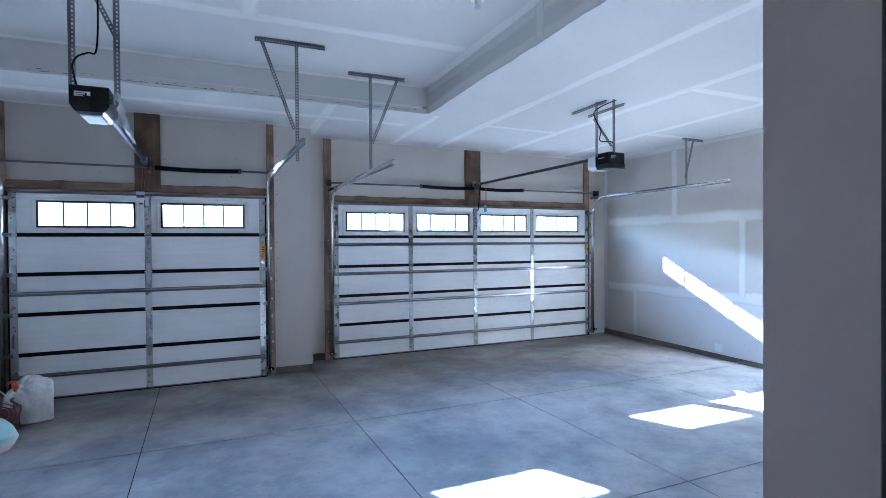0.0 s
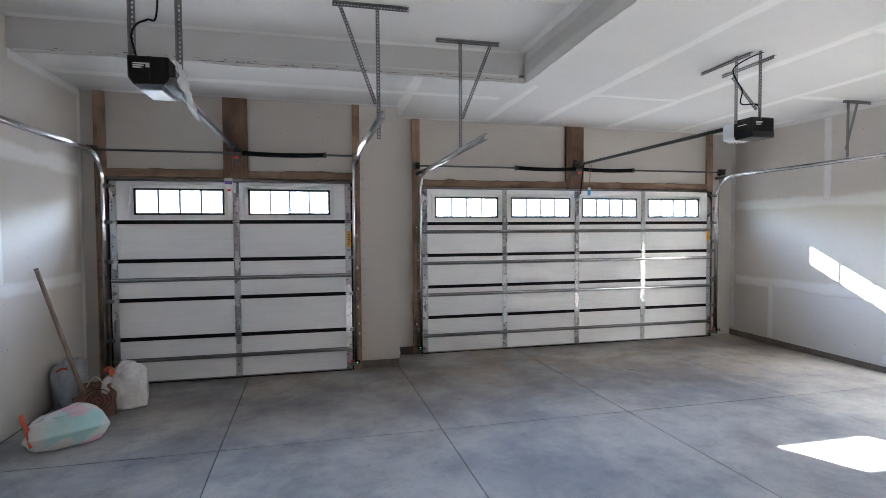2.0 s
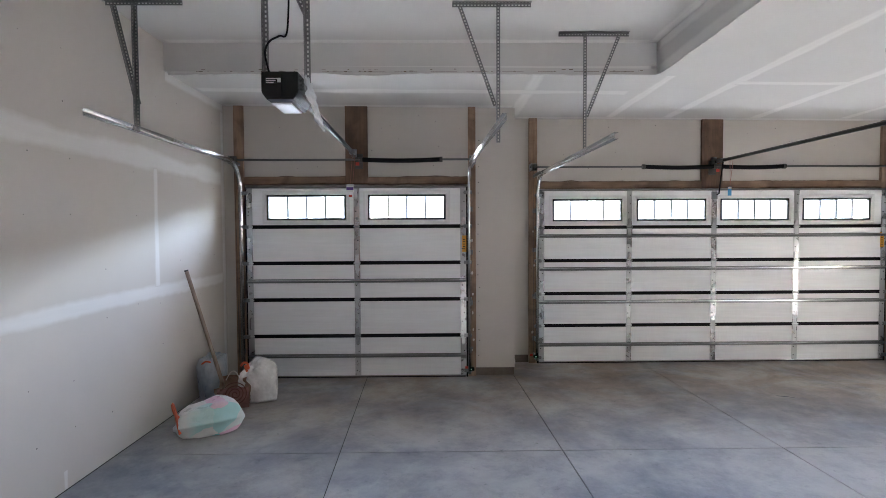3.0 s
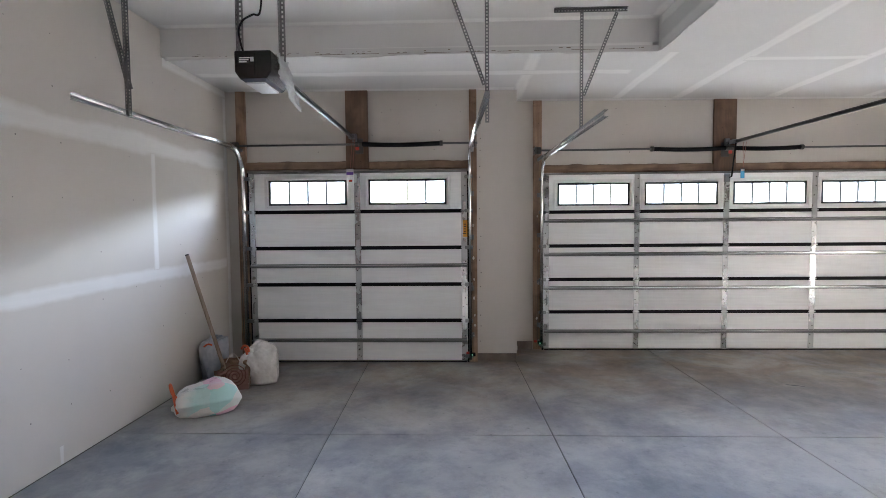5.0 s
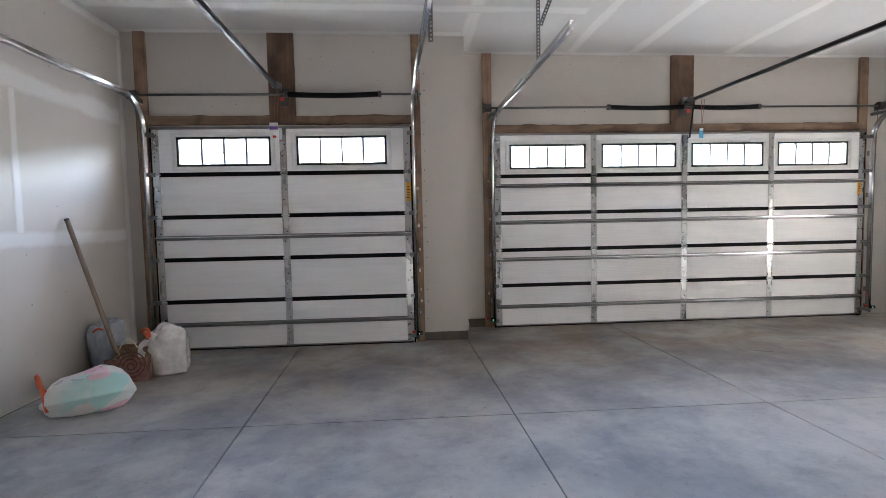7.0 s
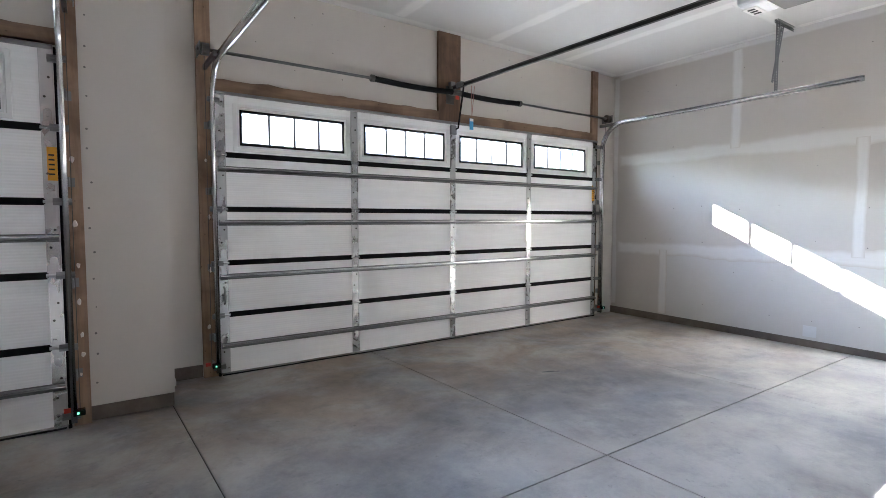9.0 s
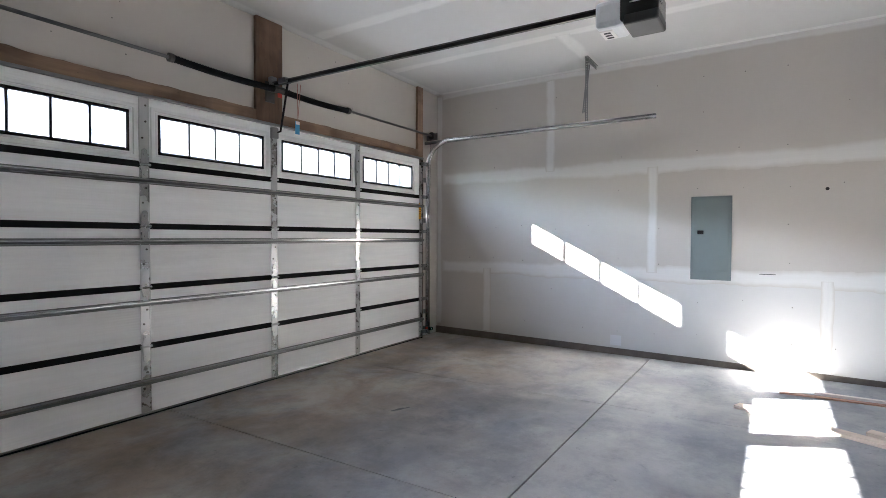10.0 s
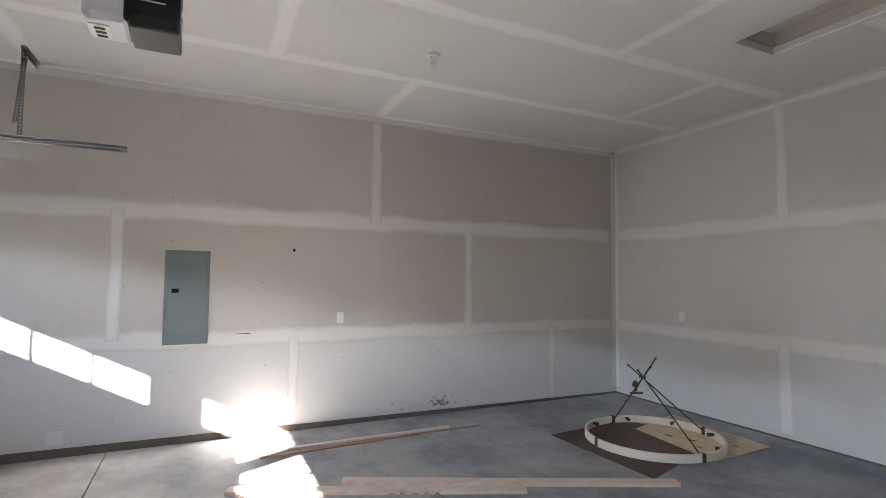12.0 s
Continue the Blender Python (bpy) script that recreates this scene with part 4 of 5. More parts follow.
# ---- openers ----
def prism(outline, y0, y1, bevel=0.0):
    """An outline of (x, z) drawn out along y."""
    bm = bmesh.new()
    a, b = [bm.verts.new((x, y0, z)) for x, z in outline], [bm.verts.new((x, y1, z)) for x, z in outline]
    bm.faces.new(a)
    bm.faces.new(b[::-1])
    for k in range(len(a)):
        bm.faces.new((a[k], a[k - 1], b[k - 1], b[k]))
    bmesh.ops.recalc_face_normals(bm, faces=list(bm.faces))
    if bevel:
        bmesh.ops.bevel(bm, geom=list(bm.edges), offset=bevel, segments=2, affect="EDGES", profile=0.5)
    return bm


def opener(name, cx, y0, z, header, rail_mat, label, light_end, d=0.33):
    """A ceiling-hung motor head with lenses, label, rail, trolley and its cord."""
    ob = thing(name, label, "garage door opener", (cx, y0, z), "garage door openers")
    w = 0.125 if light_end else 0.112
    top = z + (0.182 if light_end else 0.225)
    bm = bx(cx - w, cx + w, y0, y0 + d, z + (0.022 if light_end else 0.055), top, 0.018, 3)
    if not light_end:
        bm.free()
        bm = prism([(cx - w, top), (cx + w, top), (cx + w, z + 0.10), (cx + w - 0.032, z + 0.055), (cx - w + 0.032, z + 0.055), (cx - w, z + 0.10)], y0, y0 + d, 0.010)
    head = part("motor_head", bm, M_BLACK, ob, "glossy black motor head")
    if not light_end:
        part("seam", bx(cx + 0.012, cx + 0.016, y0 - 0.0015, y0 + 0.002, z + 0.075, top - 0.02), M_RUBBER, head)
        part("code_sticker", bx(cx - 0.012, cx + 0.008, y0 - 0.0028, y0 - 0.0002, top - 0.068, top - 0.042), M_PLATE, head)
    part("label_plate", bx(cx - 0.085, cx - 0.02, y0 - 0.0015, y0 + 0.004, top - 0.075, top - 0.04), M_INK, head)
    for k in range(3):
        part("label_bar", bx(cx - 0.08, cx - 0.01 - 0.012 * k, y0 - 0.0028, y0 - 0.0016, top - 0.049 - 0.012 * k, top - 0.043 - 0.012 * k), M_WHITE, head)
    part("side_bar", bx(cx - w - 0.0015, cx - w + 0.002, y0 + 0.06, y0 + 0.16, top - 0.065, top - 0.058), M_WHITE, head)
    if light_end:
        bm = bx(cx - w - 0.001, cx + w + 0.001, y0 - 0.001, y0 + d - 0.022, z - 0.004, z + 0.062, 0.012, 2)
    else:
        # lens that narrows downwards, away from the rear
        bm = bmesh.new()
        hi = [(cx - w + 0.032, y0 + 0.004), (cx + w - 0.032, y0 + 0.004), (cx + w - 0.032, y0 + d - 0.006), (cx - w + 0.032, y0 + d - 0.006)]
        lo = [(cx - w + 0.050, y0 + 0.03), (cx + w - 0.045, y0 + 0.03), (cx + w - 0.045, y0 + d - 0.02), (cx - w + 0.050, y0 + d - 0.02)]
        part("bottom_lens", bx(cx - w + 0.055, cx + w - 0.05, y0 + 0.035, y0 + d - 0.05, z + 0.033, z + 0.0435, 0.004), M_LENS, ob, "pale frosted lamp cover")
        a = [bm.verts.new((x, y, z + 0.057)) for x, y in hi]
        b = [bm.verts.new((x, y, z + 0.044)) for x, y in lo]
        bm.faces.new(a)
        bm.faces.new(b[::-1])
        for k in range(4):
            bm.faces.new((a[k], b[k], b[(k + 1) % 4], a[(k + 1) % 4]))
    part("lower_lens", bm, M_SMOKE if light_end else M_BLUELENS, ob, "lower cover and control panel")
    oy, oz = y0 + 0.17, z
    if light_end:
        part("control_panel", bx(cx - 0.07, cx + 0.07, oy + 0.10, oy + 0.18, oz - 0.003, oz + 0.002), M_WHITE, ob)
    for k in range(3 if light_end else 0):
        part("button", bx(cx - 0.05 + 0.04 * k, cx - 0.03 + 0.04 * k, oy + 0.12, oy + 0.16, oz - 0.0055, oz - 0.0032), M_INK, ob)
    if light_end:
        part("end_lens", bx(cx - w + 0.004, cx + w - 0.004, y0 + d - 0.02, y0 + d + 0.15, z + 0.004, top - 0.01, 0.035, 3), M_LENS, ob, "frosted end lens")
    part("vent_cap", tube(bmesh.new(), [(cx, y0 + 0.12, top - 0.003), (cx, y0 + 0.12, top + 0.015)], 0.05, 14), M_BLACK, ob)
    hx, hy, hz_ = header
    p0, p1 = Vector((cx, y0 + d - 0.03, top - 0.01)), Vector((hx, hy, hz_))
    bm = sweep(bmesh.new(), [p0, p1], [(-0.016, 0.0), (0.016, 0.0), (0.016, 0.006), (0.004, 0.006), (0.004, 0.030), (0.014, 0.030), (0.014, 0.036), (-0.014, 0.036), (-0.014, 0.030), (-0.004, 0.030), (-0.004, 0.006), (-0.016, 0.006)], (1, 0, 0))
    part("rail", bm, rail_mat, ob, "long straight rail to the header")
    ch = bmesh.new()
    for s in (-0.02, 0.02):
        tube(ch, [p0 + Vector((s, 0, -0.006)), p1 + Vector((s, 0, -0.006))], 0.0045, 6)
    part("chain", ch, M_DARKSTEEL, ob)
    q = p1 + (p0 - p1).normalized() * 0.16
    bm = box(bmesh.new(), -0.035, 0.035, -0.05, 0.05, -0.035, 0.012, Matrix.Translation(q))
    part("trolley", bm, M_GALV, ob)
    bm = bx(hx - 0.03, hx + 0.03, hy - 0.02, hy + 0.035, hz_ - 0.05, hz_ + 0.05, 0.004, 1)
    part("header_bracket", bm, M_GALV, ob)
    return settle(ob), q


M_BLUELENS = surface("bluish_clear_lens", (0.07, 0.08, 0.10), 0.12, 0, 0.05, 5, 60, 0.01)
M_SMOKE = surface("smoked_plastic", (0.016, 0.016, 0.017), 0.45, 0, 0.1, 6, 80, 0.03)
M_RAILB = surface("black_painted_rail", (0.03, 0.03, 0.03), 0.4, 0.5, 0.2, 6, 60, 0.05)
LOX, LOY, LOZ = -0.715, 4.06, 2.617
ROX, ROY, ROZ = 4.175, 4.62, 2.640
left_opener, lq = opener("garage_door_opener", LOX, LOY, LOZ, (-0.80, YL - 0.005, 2.86), M_RAILZ, "black ceiling-hung garage door opener wrapped with a loose plastic bag", False)
right_opener, rq = opener("garage_door_opener", ROX, ROY, ROZ, (4.12, YR - 0.005, 2.83), M_RAILB, "black ceiling-hung garage door opener with a frosted end lens", True, 0.22)


def cord(pts, r=0.005):
    """A soft cable through the points."""
    pts = [Vector(p) for p in pts]
    out = []
    ext = [pts[0]] + pts + [pts[-1]]
    for a, b, c, d in zip(ext, ext[1:], ext[2:], ext[3:]):
        for k in range(6):
            t = k / 6
            out.append(0.5 * ((2 * b) + (c - a) * t + (2 * a - 5 * b + 4 * c - d) * t * t + (3 * b - a - 3 * c + d) * t ** 3))
    out.append(pts[-1])
    return tube(bmesh.new(), out, r, 7)


# hangers of the openers
zt = LOZ + 0.225
hanger("opener_hanger", "galvanized perforated steel straps holding the opener under the raised ceiling", [("upright", (LOX - 0.125, LOY + 0.10, LOZ + 0.15), (LOX - 0.125, LOY + 0.10, ZT - 0.005), (0, -1, 0)), ("upright", (LOX + 0.118, LOY + 0.16, LOZ + 0.15), (LOX + 0.118, LOY + 0.16, ZT - 0.005), (0, -1, 0)), ("brace", (LOX + 0.11, LOY + 0.20, LOZ + 0.62), (LOX - 0.12, LOY + 0.20, ZT - 0.01), (0, -1, 0)), ("ceiling_bar", (LOX - 0.35, LOY + 0.14, ZT - 0.003), (LOX + 0.35, LOY + 0.14, ZT - 0.003), (0, -1, 0))], (LOX, LOY, zt))
rc = cz(4.2)
hanger("opener_hanger", "galvanized perforated steel straps holding the opener under the ceiling", [("upright", (ROX - 0.13, ROY + 0.20, ROZ + 0.15), (ROX - 0.13, ROY + 0.20, rc - 0.005), (0, -1, 0)), ("upright", (ROX - 0.030, ROY + 0.03, ROZ + 0.15), (ROX - 0.030, ROY + 0.03, rc - 0.005), (0, -1, 0)), ("brace", (ROX - 0.035, ROY + 0.06, ROZ + 0.25), (ROX - 0.155, ROY + 0.215, ROZ + 0.58), (0, -1, 0)), ("ceiling_bar", (4.08, 4.68, rc - 0.003), (4.08, 5.30, rc - 0.003), (1, 0, 0)), ("ceiling_bar", (4.36, 4.70, rc - 0.003), (4.36, 5.33, rc - 0.003), (1, 0, 0))], (ROX, ROY, rc))
solid("power_cord", cord([(LOX - 0.072, LOY + 0.06, LOZ + 0.215), (LOX - 0.088, LOY + 0.05, LOZ + 0.28), (LOX - 0.098, LOY + 0.05, LOZ + 0.36), (LOX - 0.07, LOY + 0.05, LOZ + 0.42), (LOX - 0.015, LOY + 0.06, LOZ + 0.455), (LOX + 0.032, LOY + 0.07, LOZ + 0.49), (LOX + 0.035, LOY + 0.10, LOZ + 0.85), (LOX + 0.0, LOY + 0.12, ZT)], 0.006), M_RUBBER, "black power cord running up to the ceiling", "cable", smooth=True)
solid("power_cord", cord([(ROX + 0.02, ROY + 0.06, ROZ + 0.178), (ROX - 0.02, ROY + 0.05, ROZ + 0.30), (ROX - 0.13, ROY + 0.12, ROZ + 0.32), (ROX - 0.12, ROY + 0.12, ROZ + 0.44), (ROX - 0.15, ROY + 0.16, ROZ + 0.55), (ROX - 0.16, ROY + 0.18, ROZ + 0.66), (ROX - 0.06, ROY + 0.1, ROZ + 0.74), (ROX + 0.10, ROY + 0.02, ROZ + 0.80), (ROX + 0.12, ROY + 0.02, rc)], 0.006), M_RUBBER, "black power cord looped up to the ceiling", "cable", smooth=True)

# loose plastic film over the side of the single opener, drawn to a point below
bm = bmesh.new()
bmesh.ops.create_grid(bm, x_segments=26, y_segments=30, size=0.5)
for v in bm.verts:
    u, w_ = v.co.x + 0.5, v.co.y + 0.5
    drop = 1 - w_
    half = 0.115 * (1 - max(0.0, drop - 0.55) / 0.45 * 0.9)
    crease = 1 - 2 * abs(noise.noise((u * 3.2, w_ * 2.6, 2))) + 0.5 * (1 - 2 * abs(noise.noise((u * 8, w_ * 7, 5))))
    v.co = Vector((LOX + 0.128 + 0.075 * drop ** 1.5 + 0.026 * crease, LOY + 0.10 + (u - 0.5) * 2 * half + 0.07 * drop + 0.02 * noise.noise((u * 4, w_ * 6, 7)), LOZ + 0.205 - 0.31 * drop + 0.02 * noise.noise((u * 6, w_ * 3, 1))))
solid("plastic_bag", bm, M_FILM, "crumpled clear plastic film hanging from the opener", "plastic bag", smooth=True)

# door arm, release cords and tags
arm = thing("opener_linkage", "black curved arm from the trolley to the double door", "opener arm", (4.15, 7.9, 2.5))
part("arm", tube(bmesh.new(), [rq + Vector((0.02, -0.02, -0.03)), rq + Vector((0.02, 0.03, -0.25)), (4.16, YR - 0.06, 2.37), (4.12, YR - 0.03, 2.35)], 0.010, 8), M_RUBBER, arm)
part("door_bracket", bx(4.08, 4.15, YR - 0.05, YR - 0.009, 2.30, 2.40, 0.004, 1), M_GALV, arm)
settle(arm)
tag = thing("release_tag", "blue and white paper tag on a release cord", "tag", (4.2, 7.85, 2.4))
part("cord", tube(tube(bmesh.new(), [(4.24, 7.80, 2.80), (4.205, 7.80, 2.47)], 0.003, 5), [(4.20, 7.80, 2.80), (4.205, 7.80, 2.47)], 0.003, 5), M_CORD, tag)
part("card", bx(4.175, 4.225, 7.798, 7.803, 2.33, 2.45, 0.001, 1), M_BLUE, tag)
part("header_strip", bx(4.178, 4.222, 7.795, 7.7975, 2.42, 2.448), M_WHITE, tag)
settle(tag)
tag = thing("release_tag", "violet and white paper tag on a red release cord", "tag", (-0.83, 7.3, 2.4))
part("cord", tube(tube(bmesh.new(), [(-0.80, 7.29, 2.82), (-0.83, 7.29, 2.46)], 0.003, 5), [(-0.77, 7.29, 2.82), (-0.80, 7.29, 2.46)], 0.003, 5), M_CORD, tag)
part("card", bx(-0.88, -0.79, 7.288, 7.293, 2.36, 2.46, 0.001, 1), M_WHITE, tag)
part("band", bx(-0.878, -0.792, 7.285, 7.2875, 2.385, 2.42), M_VIOLET, tag)
part("seal", bx(-0.85, -0.81, 7.286, 7.292, 2.30, 2.325, 0.004, 1), M_RED, tag)
part("film", bx(-0.785, -0.75, 7.288, 7.291, 2.28, 2.40, 0.001, 1), M_FILM, tag)
settle(tag)

# warning labels and lift handles on the door edges
for x, y, z in ((0.585, YL, 1.71), (6.515, YR, 1.72)):
    lab = thing("warning_label", "amber warning label on the door edge", "label", (x, y, z), "door labels")
    part("sheet", bx(x - 0.026, x + 0.026, y - 0.0115, y - 0.0085, z - 0.105, z + 0.105), M_YELLOW, lab)
    for k in range(5):
        part("print_bar", bx(x - 0.018, x + 0.012, y - 0.0135, y - 0.0118, z - 0.07 + 0.03 * k, z - 0.06 + 0.03 * k), M_INK, lab)
    settle(lab)
for x, y in ((-2.128, YL), (1.702, YR)):
    bm = tube(bmesh.new(), [(x, y - 0.008, 0.63), (x, y - 0.045, 0.645), (x, y - 0.045, 0.765), (x, y - 0.008, 0.78)], 0.009, 8)
    solid("lift_handle", bm, M_GALV, "zinc lift handle on the door edge", "handle", "door handles", smooth=True)
for x, y, s in ((0.66, YL - 0.03, 1), (1.60, YR - 0.03, -1), (6.66, YR - 0.03, 1)):
    sen = thing("safety_sensor", "small black safety sensor at the door foot", "sensor", (x, y, 0.12), "safety sensors")
    part("body", bx(x - 0.02, x + 0.045, y - 0.07, y - 0.02, 0.10, 0.14, 0.006), M_BLACK, sen)
    part("bracket", bx(x - 0.004, x + 0.004, y - 0.03, y + 0.066, 0.10, 0.15), M_GALV, sen)
    part("led", bx(x + 0.0, x + 0.012, y - 0.0725, y - 0.0702, 0.114, 0.126), M_LED, sen, "small green light")
    part("clip", bx(x - 0.07, x - 0.03, y - 0.035, y - 0.02, 0.12, 0.15, 0.003), M_RED, sen, "red plastic clip")
    settle(sen)

# ---- electrical panel, plates, ceiling lamp holders ----
ep = thing("breaker_panel", "flush grey metal electrical panel with a small black latch", "electrical panel", (XR, 4.605, 0.925))
part("cover", bx(XR - 0.014, XR - 0.0005, 4.411, 4.799, 0.925, 1.819, 0.004), M_GREY, ep)
part("door", bx(XR - 0.018, XR - 0.0142, 4.44, 4.77, 1.02, 1.79, 0.002), M_GREY, ep)
part("latch", bx(XR - 0.024, XR - 0.0182, 4.675, 4.735, 1.415, 1.455, 0.003), M_BLACK, ep, "black latch")
for y in (4.425, 4.785):
    for z in (0.99, 1.4, 1.74):
        part("screw", tube(bmesh.new(), [(XR - 0.0142, y, z), (XR - 0.018, y, z)], 0.007, 8), M_GALV, ep)
settle(ep)


def plate(name, axis, at, c, z, w, h, label, mat=M_WHITE, rocker=True):
    ob = thing(name, label, "wall plate", (at, c, z) if axis == "x" else (c, at, z), "wall plates")
    if axis == "x":
        part("cover", bx(at - 0.008, at - 0.0028, c - w / 2, c + w / 2, z - h / 2, z + h / 2, 0.002), mat, ob)
        if rocker:
            part("rocker", bx(at - 0.011, at - 0.0082, c - 0.017, c + 0.017, z - 0.034, z + 0.034, 0.0012, 1), M_WHITE, ob)
    else:
        part("cover", bx(c - w / 2, c + w / 2, at + 0.0028, at + 0.008, z - h / 2, z + h / 2, 0.002), mat, ob)
        part("rocker", bx(c - 0.017, c + 0.017, at + 0.0082, at + 0.011, z - 0.034, z + 0.034, 0.0012, 1), M_WHITE, ob)
    return settle(ob)


plate("wall_switch", "x", XR, 3.116, 1.14, 0.075, 0.118, "white plastic wall switch on the drywall")
plate("wall_switch", "y", YB, 5.94, 1.137, 0.075, 0.118, "white plastic wall switch on the rear drywall")
plate("outlet_cover", "x", XR, 5.585, 0.168, 0.125, 0.118, "pale blank double outlet cover near the floor", M_PLATE, False)
solid("wall_hole", tube(bmesh.new(), [(XR - 0.0012, 3.615, 1.853), (XR - 0.0004, 3.615, 1.853)], 0.016, 12), M_HOLE, "small dark hole drilled in the drywall", "hole")
solid("wall_slot", bx(XR - 0.004, XR - 0.0004, 4.02, 4.16, 1.003, 1.009), M_HOLE, "thin pencil slot mark on the drywall", "mark")


def lamp_holder(x, y, z):
    ob = thing("lamp_holder", "white porcelain lamp holder with a bare bulb on the ceiling", "ceiling light", (x, y, z), "ceiling lamp holders")
    part("base", tube(bmesh.new(), [(x, y, z - 0.001), (x, y, z - 0.014), (x, y, z - 0.022)], 0.055, 20), M_WHITE, ob)
    part("socket", tube(bmesh.new(), [(x, y, z - 0.02), (x, y, z - 0.06)], 0.026, 14), M_WHITE, ob)
    bm = bmesh.new()
    bmesh.ops.create_uvsphere(bm, u_segments=14, v_segments=9, radius=0.027)
    bmesh.ops.translate(bm, verts=list(bm.verts), vec=(x, y, z - 0.085))
    part("bulb", bm, M_LENS, ob, "frosted bulb", True)
    return settle(ob)


lamp_holder(5.30, 2.83, cz(5.3))
lamp_holder(1.95, 3.72, ZT)

# ---- rubbish in the corner ----
def draped_bag(cx, cy, sx, sy, h, turn, seed, neck, cuts=9):
    """A bag drawn over sharp contents: flat facets with soft edges, pleats that run to a gathered neck."""
    rng = random.Random(seed)
    planes = [(Vector(n), 1.0) for n in ((1, 0, 0), (-1, 0, 0), (0, 1, 0), (0, -1, 0), (0, 0, -1), (0, 0, 1))]
    for k in range(cuts):
        q, e = rng.uniform(0, 2 * math.pi), rng.uniform(-0.35, 1.15)
        planes.append((Vector((math.cos(q) * math.cos(e), math.sin(q) * math.cos(e), math.sin(e))), rng.uniform(0.80, 1.04)))
    neck = Vector(neck).normalized()
    side = neck.orthogonal().normalized()
    up = neck.cross(side)
    bm = bmesh.new()
    bmesh.ops.create_icosphere(bm, subdivisions=5, radius=1.0)
    ca, sa = math.cos(turn), math.sin(turn)
    for v in bm.verts:
        d = v.co.normalized()
        r = sum(max(0.0, d.dot(n) / k) ** 30 for n, k in planes) ** (-1 / 30)
        ang = math.acos(max(-1.0, min(1.0, d.dot(neck))))
        az = math.atan2(d.dot(up), d.dot(side))
        r *= 1 + 0.045 * math.sin(az * 7 + 2.5 * noise.noise(d * 2.0 + Vector((seed, 0, 0)))) * math.exp(-((ang - 0.45) / 0.5) ** 2)
        r *= 1 - 0.30 * math.exp(-(ang / 0.55) ** 2) + 0.42 * math.exp(-(ang / 0.16) ** 2)
        r *= 1 + 0.035 * (1 - 2 * abs(noise.noise(d * 4.5 + Vector((0, seed, 0))))) + 0.012 * (1 - 2 * abs(noise.noise(d * 11 + Vector((seed, 0, 3)))))
        p = d * r
        z = max(0.0, (p.z + 0.97) / 1.97) * h
        x, y = p.x * sx, p.y * sy
        v.co = Vector((cx + x * ca - y * sa, cy + x * sa + y * ca, z))
    return bm


def packed_bag(cx, cy, sx, sy, h, turn):
    """A bag drawn tight over a box: six-sided, gathered at one end, creased along its edges."""
    hexa = [(-0.72, 0.0), (0.72, 0.0), (1.0, 0.50), (0.62, 1.0), (-0.62, 1.0), (-1.0, 0.50)]
    sect = [(hexa[i][0] + (hexa[(i + 1) % 6][0] - hexa[i][0]) * k, hexa[i][1] + (hexa[(i + 1) % 6][1] - hexa[i][1]) * k) for i in range(6) for k in (0, 0.07, 0.3, 0.5, 0.7, 0.93)]
    stations = [(-1.08, 0.10), (-1.0, 0.20), (-0.94, 0.52), (-0.82, 0.72), (-0.6, 0.86), (-0.35, 0.91), (-0.1, 0.92), (0.15, 0.98), (0.3, 1.0), (0.42, 0.98), (0.62, 0.90), (0.82, 0.74), (0.96, 0.52), (1.06, 0.24), (1.13, 0.05)]
    ca, sa = math.cos(turn), math.sin(turn)
    bm, rings = bmesh.new(), []
    for u, k in stations:
        ring = []
        for a, b in sect:
            p = Vector((u, a * k, 0.42 + (b - 0.42) * k))
            n = 0.10 * (1 - 2 * abs(noise.noise(Vector((u * 2.2, a * 2.5, b * 2.5 + 4))))) + 0.035 * (1 - 2 * abs(noise.noise(Vector((u * 5, a * 6, b * 6)))))
            p.y *= 1 + n
            z = max(0.0, (0.42 + (p.z - 0.42) * (1 + n)) * (0.96 + 0.08 * u) - (0.12 * (1 - k)))
            x, y = p.x * sx, p.y * sy
            ring.append(bm.verts.new((cx + x * ca - y * sa, cy + x * sa + y * ca, z * h)))
        rings.append(ring)
    for r0, r1 in zip(rings, rings[1:]):
        for i in range(len(sect)):
            j = (i + 1) % len(sect)
            bm.faces.new((r0[i], r1[i], r1[j], r0[j]))
    bm.faces.new(rings[0])
    bm.faces.new(rings[-1][::-1])
    bmesh.ops.recalc_face_normals(bm, faces=list(bm.faces))
    return bm


